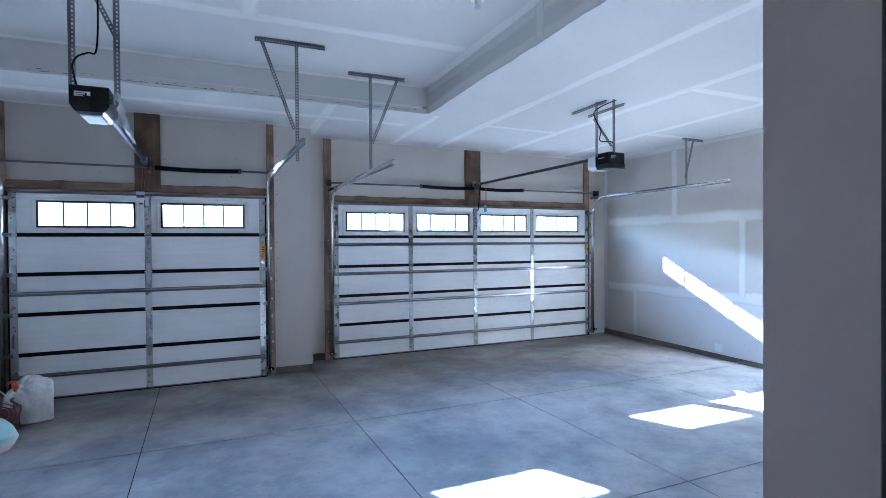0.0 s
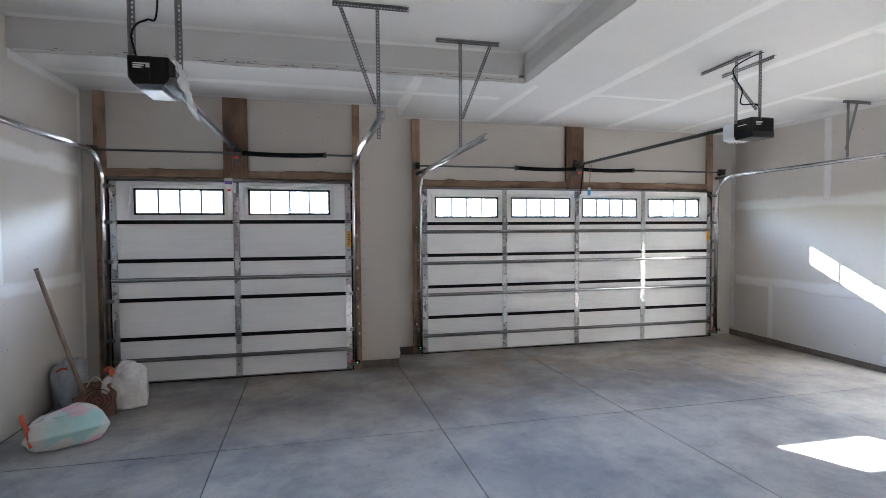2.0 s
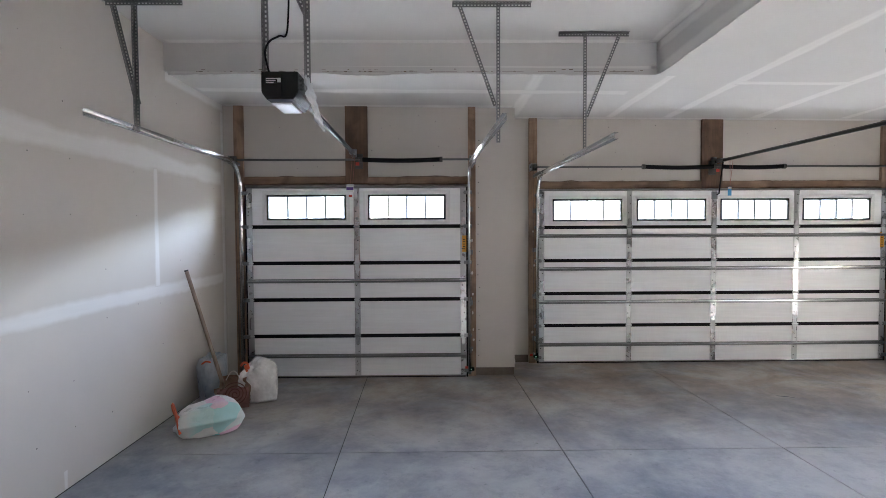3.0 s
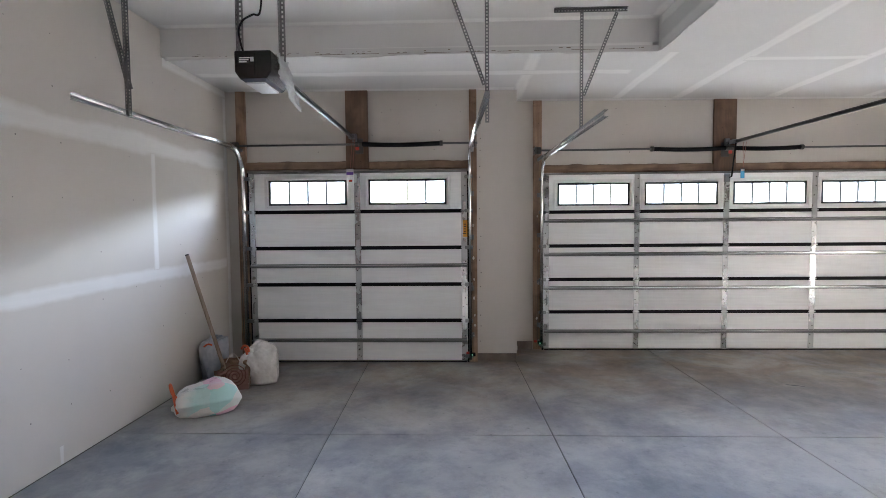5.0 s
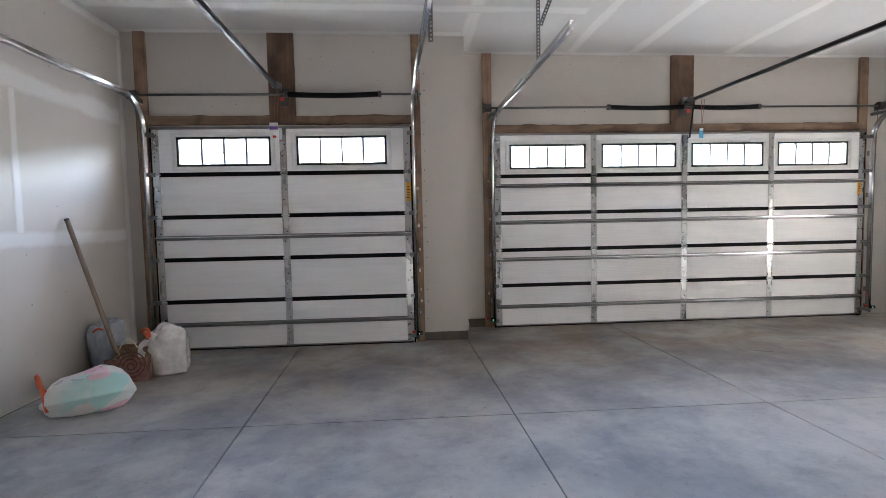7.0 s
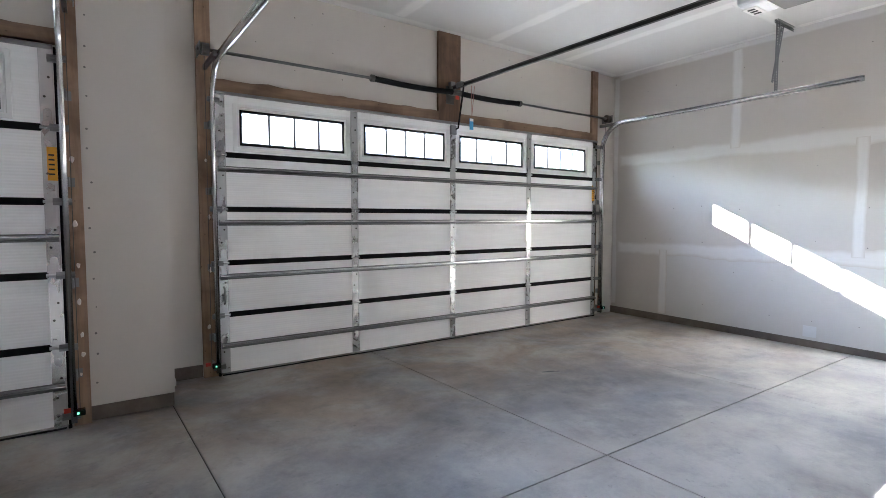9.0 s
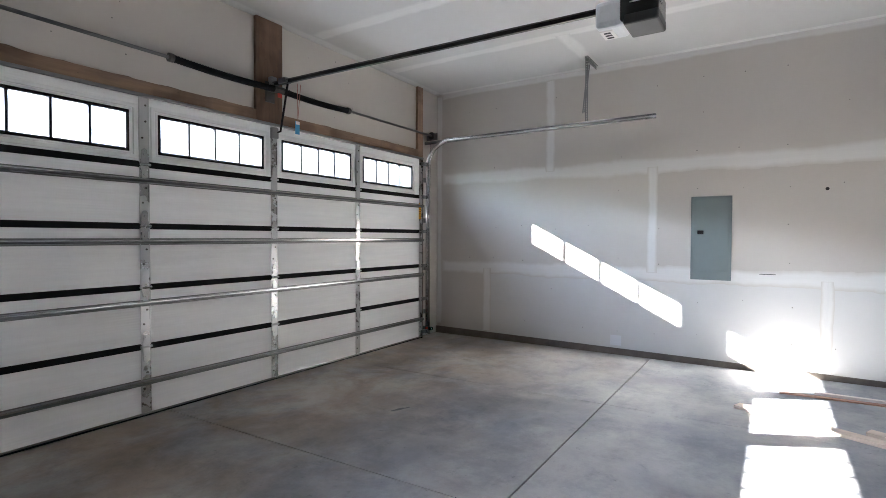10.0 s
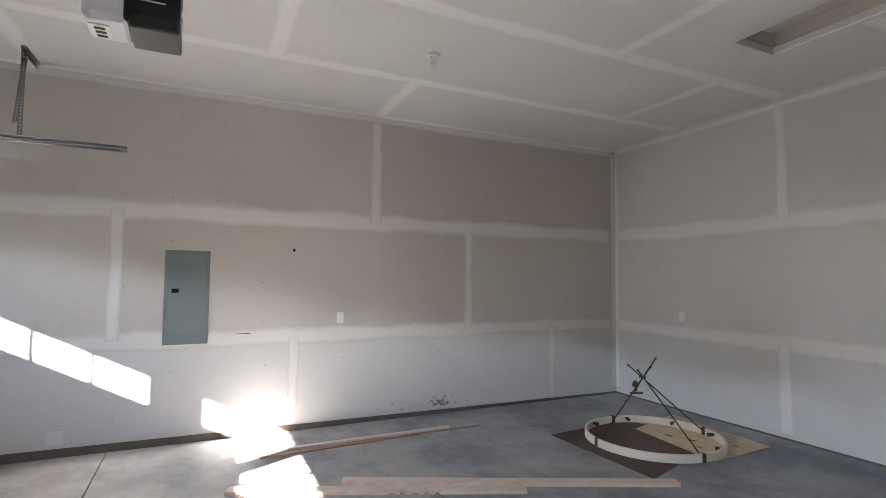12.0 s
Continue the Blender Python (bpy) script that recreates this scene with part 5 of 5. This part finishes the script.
def colour_bag():
    """Thin white film over pastel packaging: soft patches of colour behind a milky skin."""
    m = surface("milky_film_over_pastels", (0.80, 0.79, 0.77), 0.28, 0, 0.06, 5, 40, 0.2)
    N, L = m.node_tree.nodes, m.node_tree.links
    p = N["Principled BSDF"]
    co = N.new("ShaderNodeTexCoord")
    vor = N.new("ShaderNodeTexVoronoi")
    vor.inputs["Scale"].default_value = 1.9
    nz = N.new("ShaderNodeTexNoise")
    nz.inputs["Scale"].default_value = 4
    mixv = N.new("ShaderNodeMix")
    mixv.data_type = "VECTOR"
    mixv.inputs[0].default_value = 0.12
    L.new(co.outputs["Generated"], mixv.inputs[4])
    L.new(co.outputs["Generated"], nz.inputs["Vector"])
    L.new(nz.outputs["Color"], mixv.inputs[5])
    L.new(mixv.outputs[1], vor.inputs["Vector"])
    ramp = N.new("ShaderNodeValToRGB")
    ramp.color_ramp.interpolation = "EASE"
    els = ramp.color_ramp.elements
    els[0].color, els[1].color = (0.80, 0.79, 0.76, 1), (0.82, 0.62, 0.70, 1)
    for pos, c in ((0.28, (0.80, 0.79, 0.77, 1)), (0.42, (0.30, 0.70, 0.67, 1)), (0.58, (0.46, 0.75, 0.72, 1)), (0.70, (0.80, 0.79, 0.76, 1)), (0.86, (0.84, 0.50, 0.63, 1))):
        els.new(pos).color = c
    sep = N.new("ShaderNodeSeparateColor")
    L.new(vor.outputs["Color"], sep.inputs[0])
    L.new(sep.outputs[0], ramp.inputs[0])
    sp = N.new("ShaderNodeSeparateXYZ")
    L.new(mixv.outputs[1], sp.inputs[0])
    half = N.new("ShaderNodeMapRange")
    half.inputs["From Min"].default_value, half.inputs["From Max"].default_value = 0.30, 0.48
    L.new(sp.outputs["X"], half.inputs["Value"])
    mw = N.new("ShaderNodeMix")
    mw.data_type = "RGBA"
    mw.inputs[6].default_value = (0.80, 0.785, 0.75, 1)
    L.new(half.outputs[0], mw.inputs[0])
    L.new(ramp.outputs[0], mw.inputs[7])
    L.new(mw.outputs[2], p.inputs["Base Color"])
    return m


M_BAG1 = colour_bag()
M_BAGW = surface("white_bag_plastic", (0.82, 0.81, 0.79), 0.24, 0, 0.06, 9, 12, 0.1, second=(0.60, 0.585, 0.565))
M_BAGB = surface("blue_grey_bag_plastic", (0.46, 0.47, 0.49), 0.28, 0, 0.12, 4, 12, 0.1, second=(0.22, 0.27, 0.34))
M_PAPER = surface("brown_printed_paper", (0.25, 0.125, 0.10), 0.7, 0, 0.15, 4, 40, 0.1)
M_PAPERD = surface("brown_kraft_paper", (0.24, 0.15, 0.10), 0.75, 0, 0.15, 4, 40, 0.1)
M_TIE = surface("orange_red_tie", (0.72, 0.12, 0.04), 0.4, 0, 0.15, 6, 40, 0.1)

b1 = thing("rubbish_bag", "white translucent rubbish bag of pastel packaging with an orange-red tie", "rubbish bag", (-1.98, 5.72, 0), "rubbish in the corner")
part("bag", packed_bag(-1.915, 5.70, 0.28, 0.175, 0.285, 0.50), M_BAG1, b1, "", True)
part("tie", cord([(-2.12, 5.55, 0.18), (-2.15, 5.53, 0.24), (-2.165, 5.53, 0.32), (-2.14, 5.53, 0.24), (-2.12, 5.52, 0.16), (-2.08, 5.49, 0.06), (-2.10, 5.52, 0.13)], 0.014), M_TIE, b1)
settle(b1)
b2 = thing("rubbish_bag", "bulging white plastic bag with a red drawstring", "rubbish bag", (-1.74, 6.78, 0), "rubbish in the corner")
part("bag", draped_bag(-1.785, 6.65, 0.20, 0.165, 0.455, 0.25, 6, (-0.55, -0.35, 0.75)), M_BAGW, b2, "", True)
part("tie", cord([(-1.93, 6.54, 0.40), (-1.89, 6.51, 0.44), (-1.85, 6.51, 0.43), (-1.83, 6.49, 0.38), (-1.87, 6.50, 0.41), (-1.84, 6.48, 0.35)], 0.013), M_TIE, b2)
settle(b2)
b3 = thing("rubbish_bag", "tall blue-grey plastic bag leaning in the corner", "rubbish bag", (-2.25, 6.83, 0), "rubbish in the corner")
part("bag", draped_bag(-2.285, 6.62, 0.150, 0.14, 0.51, 0.03, 9, (-0.1, -0.25, 0.95), 6), M_BAGB, b3, "", True)
part("tie", cord([(-2.36, 6.54, 0.42), (-2.30, 6.52, 0.455), (-2.24, 6.52, 0.44)], 0.010), M_TIE, b3)
settle(b3)


def paper_bag(cx, cy, turn):
    """An open paper carrier with folded sides, a spiral print and a string handle."""
    ob = thing("paper_bag", "crumpled brown paper carrier bag with a spiral print and string handle", "paper bag", (cx, cy, 0), "rubbish in the corner")
    m = Matrix.Translation((cx, cy, 0)) @ Matrix.Rotation(turn, 4, "Z") @ Matrix.Rotation(-0.16, 4, "X")
    w, d, h = 0.155, 0.11, 0.33
    for nm, a, b, mat_ in (("front", (-w, -d), (w, -d), M_PAPER), ("side", (w, -d), (w, d), M_PAPERD), ("back", (w, d), (-w, d), M_PAPERD), ("side", (-w, d), (-w, -d), M_PAPERD)):
        bm = bmesh.new()
        n = 12
        rows_ = []
        ax = (Vector((b[0], b[1], 0)) - Vector((a[0], a[1], 0)))
        nr = Vector((ax.y, -ax.x, 0)).normalized()
        for thick in (0, -0.002):
            g = []
            for i in range(n + 1):
                for j in range(n + 1):
                    f, e = i / n, j / n
                    base = Vector((a[0], a[1], 0)) + ax * f
                    p = base + Vector((0, 0, h * e * (0.83 + 0.17 * base.y / d)))
                    dent = (0.036 * noise.noise((p.x * 8, p.y * 8 + 3, p.z * 8)) + 0.016 * (1 - 2 * abs(noise.noise((p.x * 19, p.y * 19, p.z * 17))))) * (0.3 + e) - (0.05 * math.sin(math.pi * f) * e if nm == "side" else 0.0)
                    g.append(bm.verts.new(m @ (p + nr * (dent + thick) + Vector((0, 0, 0.03 * e * noise.noise((f * 3, nm == "side", 1)))))))
            rows_.append(g)
        for g in rows_:
            for i in range(n):
                for j in range(n):
                    q = i * (n + 1) + j
                    bm.faces.new((g[q], g[q + n + 1], g[q + n + 2], g[q + 1]))
        part(nm, bm, mat_, ob)
    part("base", box(bmesh.new(), -w + 0.004, w - 0.004, -d + 0.004, d - 0.004, 0.022, 0.026, m), M_PAPERD, ob)
    # spiral print
    bm = bmesh.new()
    prev = None
    for k in range(90):
        a = k * 0.24
        r = 0.012 + 0.0052 * a
        c = [m @ Vector((0.02 + (r + e) * math.cos(a), -d - 0.031, 0.15 + (r + e) * math.sin(a))) for e in (-0.005, 0.005)]
        cur = [bm.verts.new(p) for p in c]
        if prev:
            bm.faces.new((prev[0], prev[1], cur[1], cur[0]))
        prev = cur
    part("spiral_print", bm, surface("rust_print", (0.15, 0.055, 0.04), 0.7, 0, 0.1, 5, 40, 0.05), ob)
    pts = [m @ Vector((-0.07 + 0.14 * k / 10, -d - 0.005 - 0.02 * math.sin(math.pi * k / 10), h - 0.03 + 0.09 * math.sin(math.pi * k / 10))) for k in range(11)]
    part("string_handle", tube(bmesh.new(), pts, 0.005, 6), M_TRIMW, ob)
    return settle(ob)


paper_bag(-1.945, 6.37, 0.30)
pole = thing("broom_handle", "worn wooden broom handle leaning on the side wall", "broom handle", (-2.20, 6.62, 0))
p0, p1 = Vector((-2.005, 6.385, 0.032)), Vector((-2.437, 6.405, 1.455))
part("stick", tube(bmesh.new(), [p0.lerp(p1, k / 8) for k in range(9)], 0.020, 12), M_HANDLE, pole, "", True)
part("end_cap", tube(bmesh.new(), [p1, p1 + (p1 - p0).normalized() * 0.015], 0.0205, 12), M_DARKSTEEL, pole)
settle(pole)


# ---- boards, trim and the dismantled chandelier on the floor ----
def plank(name, outline, z0, z1, material, label, category, group):
    """A flat board cut to an outline, with its edges eased."""
    bm = bmesh.new()
    f = bm.faces.new([bm.verts.new((x, y, z0)) for x, y in outline])
    r = bmesh.ops.extrude_face_region(bm, geom=[f])
    bmesh.ops.translate(bm, verts=[v for v in r["geom"] if isinstance(v, bmesh.types.BMVert)], vec=(0, 0, z1 - z0))
    return solid(name, bm, material, label, category, group)


def board_outline(a, b, w, notches=()):
    a, b = Vector((*a, 0)), Vector((*b, 0))
    t = (b - a).normalized()
    s = Vector((t.y, -t.x, 0))
    out = [a + s * w / 2, a - s * w / 2, b - s * w / 2, b + s * w / 2]
    for k0, k1, dep in notches:
        out += [a + t * k1 + s * w / 2, a + t * k1 + s * (w / 2 - dep), a + t * k0 + s * (w / 2 - dep), a + t * k0 + s * w / 2]
    return [(p.x, p.y) for p in out]


plank("pine_board", board_outline((5.675, 4.275), (4.795, 2.265), 0.10, [(1.52, 1.55, 0.03), (1.44, 1.47, 0.03), (1.36, 1.40, 0.03), (1.26, 1.30, 0.03), (1.18, 1.22, 0.025)]), 0.001, 0.026, M_PLANK, "pale pine board with a notched edge lying on concrete", "board", "boards on the floor")
plank("pine_board", board_outline((5.50, 3.466), (4.41, 1.126), 0.095), 0.001, 0.030, M_PLANK, "long pale pine board lying on concrete", "board", "boards on the floor")
plank("trim_strip", board_outline((6.32, 3.98), (6.40, 2.45), 0.055), 0.001, 0.012, M_TRIMB, "thin reddish wood trim strip on the floor", "trim strip", "trim strips")
plank("trim_strip", board_outline((6.45, 3.72), (6.48, 2.06), 0.045), 0.001, 0.020, M_TRIMW, "pale primed trim strip on the floor", "trim strip", "trim strips")
plank("trim_strip", board_outline((6.41, 3.2), (6.405, 1.75), 0.02), 0.001, 0.010, M_TRIMB, "thin dark wood trim strip on the floor", "trim strip", "trim strips")

plank("hardboard_sheet", [(5.83, 1.24), (4.565, 1.205), (4.95, 0.02), (5.95, 0.10)], 0.001, 0.005, M_CARD, "dark brown hardboard sheet under the chandelier", "sheet", "sheets on the floor")
sheet = plank("strand_board_sheet", [(5.62, 0.30), (4.62, 0.42), (4.66, -0.42), (5.87, -0.54)], 0.006, 0.012, M_OSB, "yellowish strand board sheet under the chandelier", "sheet", "sheets on the floor")

for x, y, r in ((5.30, 0.18, 0.05), (5.10, 0.10, 0.045), (4.92, 0.22, 0.03), (5.02, -0.22, 0.04), (4.80, -0.12, 0.03)):
    kb = bmesh.new()
    kb.faces.new([kb.verts.new((x + r * (1 + 0.3 * math.cos(3 * a)) * math.cos(a), y + 0.45 * r * math.sin(a), 0.0128)) for a in (2 * math.pi * k / 12 for k in range(12))])
    part("knot", kb, M_TORN, sheet)
RC, RR = Vector((5.262, 0.452, 0.0135)), 0.64
ch = thing("chandelier", "large cream ring chandelier with crossed bronze rods lying on the floor", "chandelier", RC)


def ring_mesh(r0, r1, z0, z1, n=72):
    bm = bmesh.new()
    rows_ = [[bm.verts.new(RC + Vector((r * math.cos(2 * math.pi * k / n), r * math.sin(2 * math.pi * k / n), z))) for k in range(n)] for r, z in ((r0, z0), (r1, z0), (r1, z1), (r0, z1))]
    for i in range(4):
        a, b = rows_[i], rows_[(i + 1) % 4]
        for k in range(n):
            bm.faces.new((a[k], a[(k + 1) % n], b[(k + 1) % n], b[k]))
    return bm


part("ring", ring_mesh(RR - 0.022, RR, 0.0, 0.072), M_CREAM, ch, "cream enamelled ring")
apex = Vector((5.335, 0.49, 0.588))
feet = [radians(a) for a in (82, -8, -98, 172)]
for k, a in enumerate(feet):
    d = Vector((math.cos(a), math.sin(a), 0))
    f = RC + d * (RR - 0.035) + Vector((0, 0, 0.045))
    turn = Matrix.Translation(RC) @ Matrix.Rotation(a, 4, "Z")
    part("strap", box(bmesh.new(), RR - 0.026, RR + 0.004, -0.02, 0.02, -0.002, 0.075, turn), M_BRONZE, ch, "bronze strap round the ring")
    tip = apex + Vector((0.02 * math.cos(k * 1.6), 0.02 * math.sin(k * 1.6), 0.0))
    e = tip + (tip - f).normalized() * (0.27, 0.21, 0.23, 0.11)[k]
    part("rod", tube(bmesh.new(), [f, e], 0.0062, 8), M_BRONZE, ch, "slim bronze rod")
    part("rod_tip", tube(bmesh.new(), [e, e + (tip - f).normalized() * 0.014], 0.011, 8), M_BRONZE, ch)
for k in range(8):
    a = 0.4 + k * math.pi / 4
    d = Vector((math.cos(a), math.sin(a), 0))
    c = RC + d * (RR - 0.022) + Vector((0, 0, 0.045))
    bm = tube(bmesh.new(), [c, c - d * 0.03], 0.014, 10)
    tube(bm, [c - d * 0.03, c - d * 0.06], 0.019, 10)
    part("socket", bm, M_BRONZE, ch, "bronze lamp socket")
hub = tube(bmesh.new(), [apex + Vector((0.035, 0.045, -0.03)), apex + Vector((0.045, 0.055, -0.045)), apex + Vector((0.05, 0.06, -0.075))], 0.032, 14)
tube(hub, [apex + Vector((0.045, 0.055, -0.075)), apex + Vector((0.045, 0.055, -0.12))], 0.012, 8)
tube(hub, [apex + Vector((-0.02, 0.03, -0.125)), apex + Vector((0.09, 0.08, -0.145))], 0.011, 8)
tube(hub, [apex + Vector((-0.02, -0.01, 0.02)), apex + Vector((0.03, 0.02, 0.03))], 0.014, 8)
part("hub", hub, M_BRONZE, ch, "bronze hub where the rods cross")
settle(ch)

# ---- marks on boards and floor ----
random.seed(11)
bm = bmesh.new()


def dot(bm, p, u, v, r, n=6):
    p, u, v = Vector(p), Vector(u), Vector(v)
    bm.faces.new([bm.verts.new(p + u * r * math.cos(2 * math.pi * k / n) + v * r * math.sin(2 * math.pi * k / n)) for k in range(n)])


for row in range(8):
    for k in range(21):
        y, z = -0.6 + 0.41 * k + random.uniform(-0.04, 0.04), 0.3 + 0.40 * row + random.uniform(-0.03, 0.03)
        if z < 3.3 and random.random() < 0.62 and not (4.35 < y < 4.85 and 0.9 < z < 1.85):
            dot(bm, (XR - 0.0006, y, z), (0, 1, 0), (0, 0, 1), random.uniform(0.004, 0.007))
            if z > 0.1 and y > 0.9:
                dot(bm, (XL + 0.0006, y, z + 0.1), (0, 1, 0), (0, 0, 1), random.uniform(0.004, 0.007))
for k in range(17):
    dot(bm, (0.775 + random.uniform(-0.012, 0.012), YWL - 0.0007, 0.28 + 0.17 * k + random.uniform(-0.04, 0.04)), (1, 0, 0), (0, 0, 1), random.uniform(0.005, 0.009))
for k in range(60):
    dot(bm, (random.uniform(-2.2, 6.8), random.choice((YWL, YWR)) - 0.0007, random.uniform(2.6, 3.35)), (1, 0, 0), (0, 0, 1), random.uniform(0.004, 0.008))
for f in list(bm.faces):
    c = f.calc_center_median()
    if abs(c.y - YWL) < 0.01 and c.x > XJ - 0.05 or abs(c.y - YWR) < 0.01 and c.x < XJ + 0.05:
        bm.faces.remove(f)
solid("screw_dimple", bm, surface("dimple_grey", (0.20, 0.19, 0.18), 0.8, 0, 0.2, 20, 60, 0.0), "scattered dark screw dimples in the drywall", "screw dimples", kind="stuff")
bm = bmesh.new()
for k in range(64):
    y = random.choice((random.gauss(1.90, 0.07), random.gauss(1.90, 0.07), random.gauss(2.02, 0.22)))
    z = 0.085 + abs(random.gauss(0.0, 0.06))
    q = random.uniform(-0.9, 0.9)
    dot(bm, (XR - 0.0028 - 0.00001 * k, y, z), (0, math.cos(q), math.sin(q)), (0, -0.4 * math.sin(q), 0.4 * math.cos(q)), random.uniform(0.004, 0.022), 9)
for k in range(7):
    dot(bm, (XR - 0.0045 - 0.00001 * k, random.gauss(1.95, 0.06), random.gauss(0.73, 0.03)), (0, 1, 0.2), (0, 0, 0.5), random.uniform(0.003, 0.010), 7)
solid("scuff_mark", bm, surface("black_scuffs", (0.17, 0.17, 0.175), 0.9, 0, 0.2, 20, 60, 0.0), "black scuff marks low on the drywall", "scuff marks", kind="stuff")
bm = bmesh.new()
for x, y, r in ((4.12, 6.53, 0.05), (4.18, 6.50, 0.03), (4.07, 6.55, 0.03)):
    dot(bm, (x, y, 0.0012), (1, -0.3, 0), (0.1, 0.4, 0), r, 9)
solid("floor_stain", bm, surface("dark_stain", (0.10, 0.10, 0.105), 0.7, 0, 0.2, 20, 60, 0.0), "small dark stain on the concrete", "stain", kind="stuff")

# chipped corner bead along the foot of the raised ceiling's face
bm = bmesh.new()
for k in range(46):
    x, z, n = random.uniform(XL + 0.1, XH - 0.1), random.choice((3.468, 3.468, 3.485)) + random.uniform(-0.003, 0.003), random.uniform(0.006, 0.045)
    box(bm, x, x + n, YT - 0.0038, YT - 0.0022, z, z + random.uniform(0.002, 0.006))
for k in range(9):
    x, n = -0.9 + 0.36 * k, random.uniform(0.14, 0.33)
    box(bm, x, min(x + n, XH - 0.05), YT - 0.0038, YT - 0.0022, 3.4625, 3.4655)
solid("bead_chip", bm, M_TORN, "dark chips along the ceiling corner bead", "chips", kind="stuff")
# dabs of dried compound on the boards beside the doors
for ob, x0, x1, yy, zs in ((jamb_single, 0.645, 0.730, YPL, (0.34, 0.47, 0.60, 0.82, 1.06, 1.33, 1.75)), (jamb_double, 1.535, 1.640, YPR, (0.44, 0.93, 1.38, 1.86))):
    for z in zs:
        bm = bmesh.new()
        x, r = random.uniform(x0 + 0.02, x1 - 0.02), random.uniform(0.010, 0.02)
        ring = [(x + r * random.uniform(0.6, 1.1) * math.cos(q), z + 1.5 * r * random.uniform(0.6, 1.1) * math.sin(q)) for q in (2 * math.pi * k / 9 for k in range(9))]
        lo, hi = [bm.verts.new((a, yy - 0.034, b)) for a, b in ring], [bm.verts.new((x + (a - x) * 0.7, yy - 0.0455, z + (b - z) * 0.7)) for a, b in ring]
        bm.faces.new(hi)
        for k in range(9):
            bm.faces.new((lo[k], lo[k - 1], hi[k - 1], hi[k]))
        part("compound_dab", bm, M_TRIMW, ob)

# ---- outside ----
structure("ground", [(-400, 400, YWR + 0.205, 800, -0.25, -0.05)], M_GRASS, "flat lawn outside the garage", "ground")
structure("road_driveway", [(XL - 1.5, XR + 1.5, YWR + 0.21, 16, -0.2, -0.04)], M_ASPHALT, "pale concrete driveway outside the doors", "driveway")
structure("road_street", [(-300, 300, 16.01, 24, -0.2, -0.03)], M_ASPHALT, "pale concrete street beyond the driveway", "road")


def house(cx, cy, w, d, h, rise, label):
    """A plain gabled house across the street."""
    ob = thing("house", label, "house", (cx, cy, -0.05), "houses across the street")
    part("wall", bx(cx - w / 2, cx + w / 2, cy, cy + d, -0.05, h), M_SIDING, ob)
    bm = bmesh.new()
    e = 0.4
    v = [bm.verts.new(c) for c in ((cx - w / 2 - e, cy - e, h - 0.1), (cx + w / 2 + e, cy - e, h - 0.1), (cx + w / 2 + e, cy + d + e, h - 0.1), (cx - w / 2 - e, cy + d + e, h - 0.1), (cx - w / 2 - e, cy + d / 2, h + rise), (cx + w / 2 + e, cy + d / 2, h + rise))]
    for f in ((0, 1, 5, 4), (2, 3, 4, 5), (0, 4, 3), (1, 2, 5), (3, 2, 1, 0)):
        bm.faces.new([v[i] for i in f])
    part("roof", bm, M_ROOF, ob, "grey shingle roof")
    for storey in (1.0, 3.8):
        for k in range(4):
            x = cx - w / 2 + w * (k + 0.5) / 4
            win = part("window", bmesh_frame(x - 0.6, x + 0.6, storey, storey + 1.4, 0.09, cy - 0.05, cy - 0.002), M_FRAME, ob)
            part("pane", bx(x - 0.5, x + 0.5, cy - 0.03, cy - 0.01, storey + 0.1, storey + 1.3), M_PALEGLASS, win)
    return settle(ob)


house(-13, 33, 13, 10, 5.6, 2.2, "pale two-storey house with a grey shingle roof")
house(4, 34, 12, 10, 5.8, 2.4, "pale two-storey house with white window frames")
house(20, 33, 13, 10, 5.6, 2.2, "pale two-storey house beyond the street")
# Three unseen houses added to the row; they keep low sky off the side walls.
house(-31, 33, 14, 10, 5.7, 2.3, "unseen pale two-storey house added at the row's end to block low sky")
house(56, 33, 14, 10, 5.6, 2.2, "unseen pale two-storey house added at the row's far end to block low sky")
house(38, 33, 14, 10, 5.7, 2.3, "unseen pale two-storey house added farther along the row to block low sky")

# ---- floor bays, pieces last ----
def jx(x, y):
    return x + KX * (y - 5.2)


ys = [YB, *JY, YWR + 0.02]
for y0, y1 in zip(ys, ys[1:]):
    xs = [XL, *JX, XR]
    for i, (a, b) in enumerate(zip(xs, xs[1:])):
        g = 0.0050
        a0, a1 = (a, a) if i == 0 else (jx(a, y0) + g, jx(a, y1) + g)
        b0, b1 = (b, b) if i == len(JX) else (jx(b, y0) - g, jx(b, y1) - g)
        hair = 0.0004 if b == XR else g
        thin = g * (0.9 if y1 == 2.87 else 0.55)
        if a == 5.145:
            a0, a1 = a0 - thin, a1 - thin
        if b == 5.145:
            b0, b1 = b0 + thin, b1 + thin
        bm = bmesh.new()
        f = bm.faces.new([bm.verts.new(c) for c in ((a0, y0 + (hair if y0 == 2.87 else g), -0.011), (b0, y0 + (hair if y0 == 2.87 else g), -0.011), (b1, y1 - (hair if y1 == 2.87 else g), -0.011), (a1, y1 - (hair if y1 == 2.87 else g), -0.011))])
        r = bmesh.ops.extrude_face_region(bm, geom=[f])
        bmesh.ops.translate(bm, verts=[v for v in r["geom"] if isinstance(v, bmesh.types.BMVert)], vec=(0, 0, 0.011))
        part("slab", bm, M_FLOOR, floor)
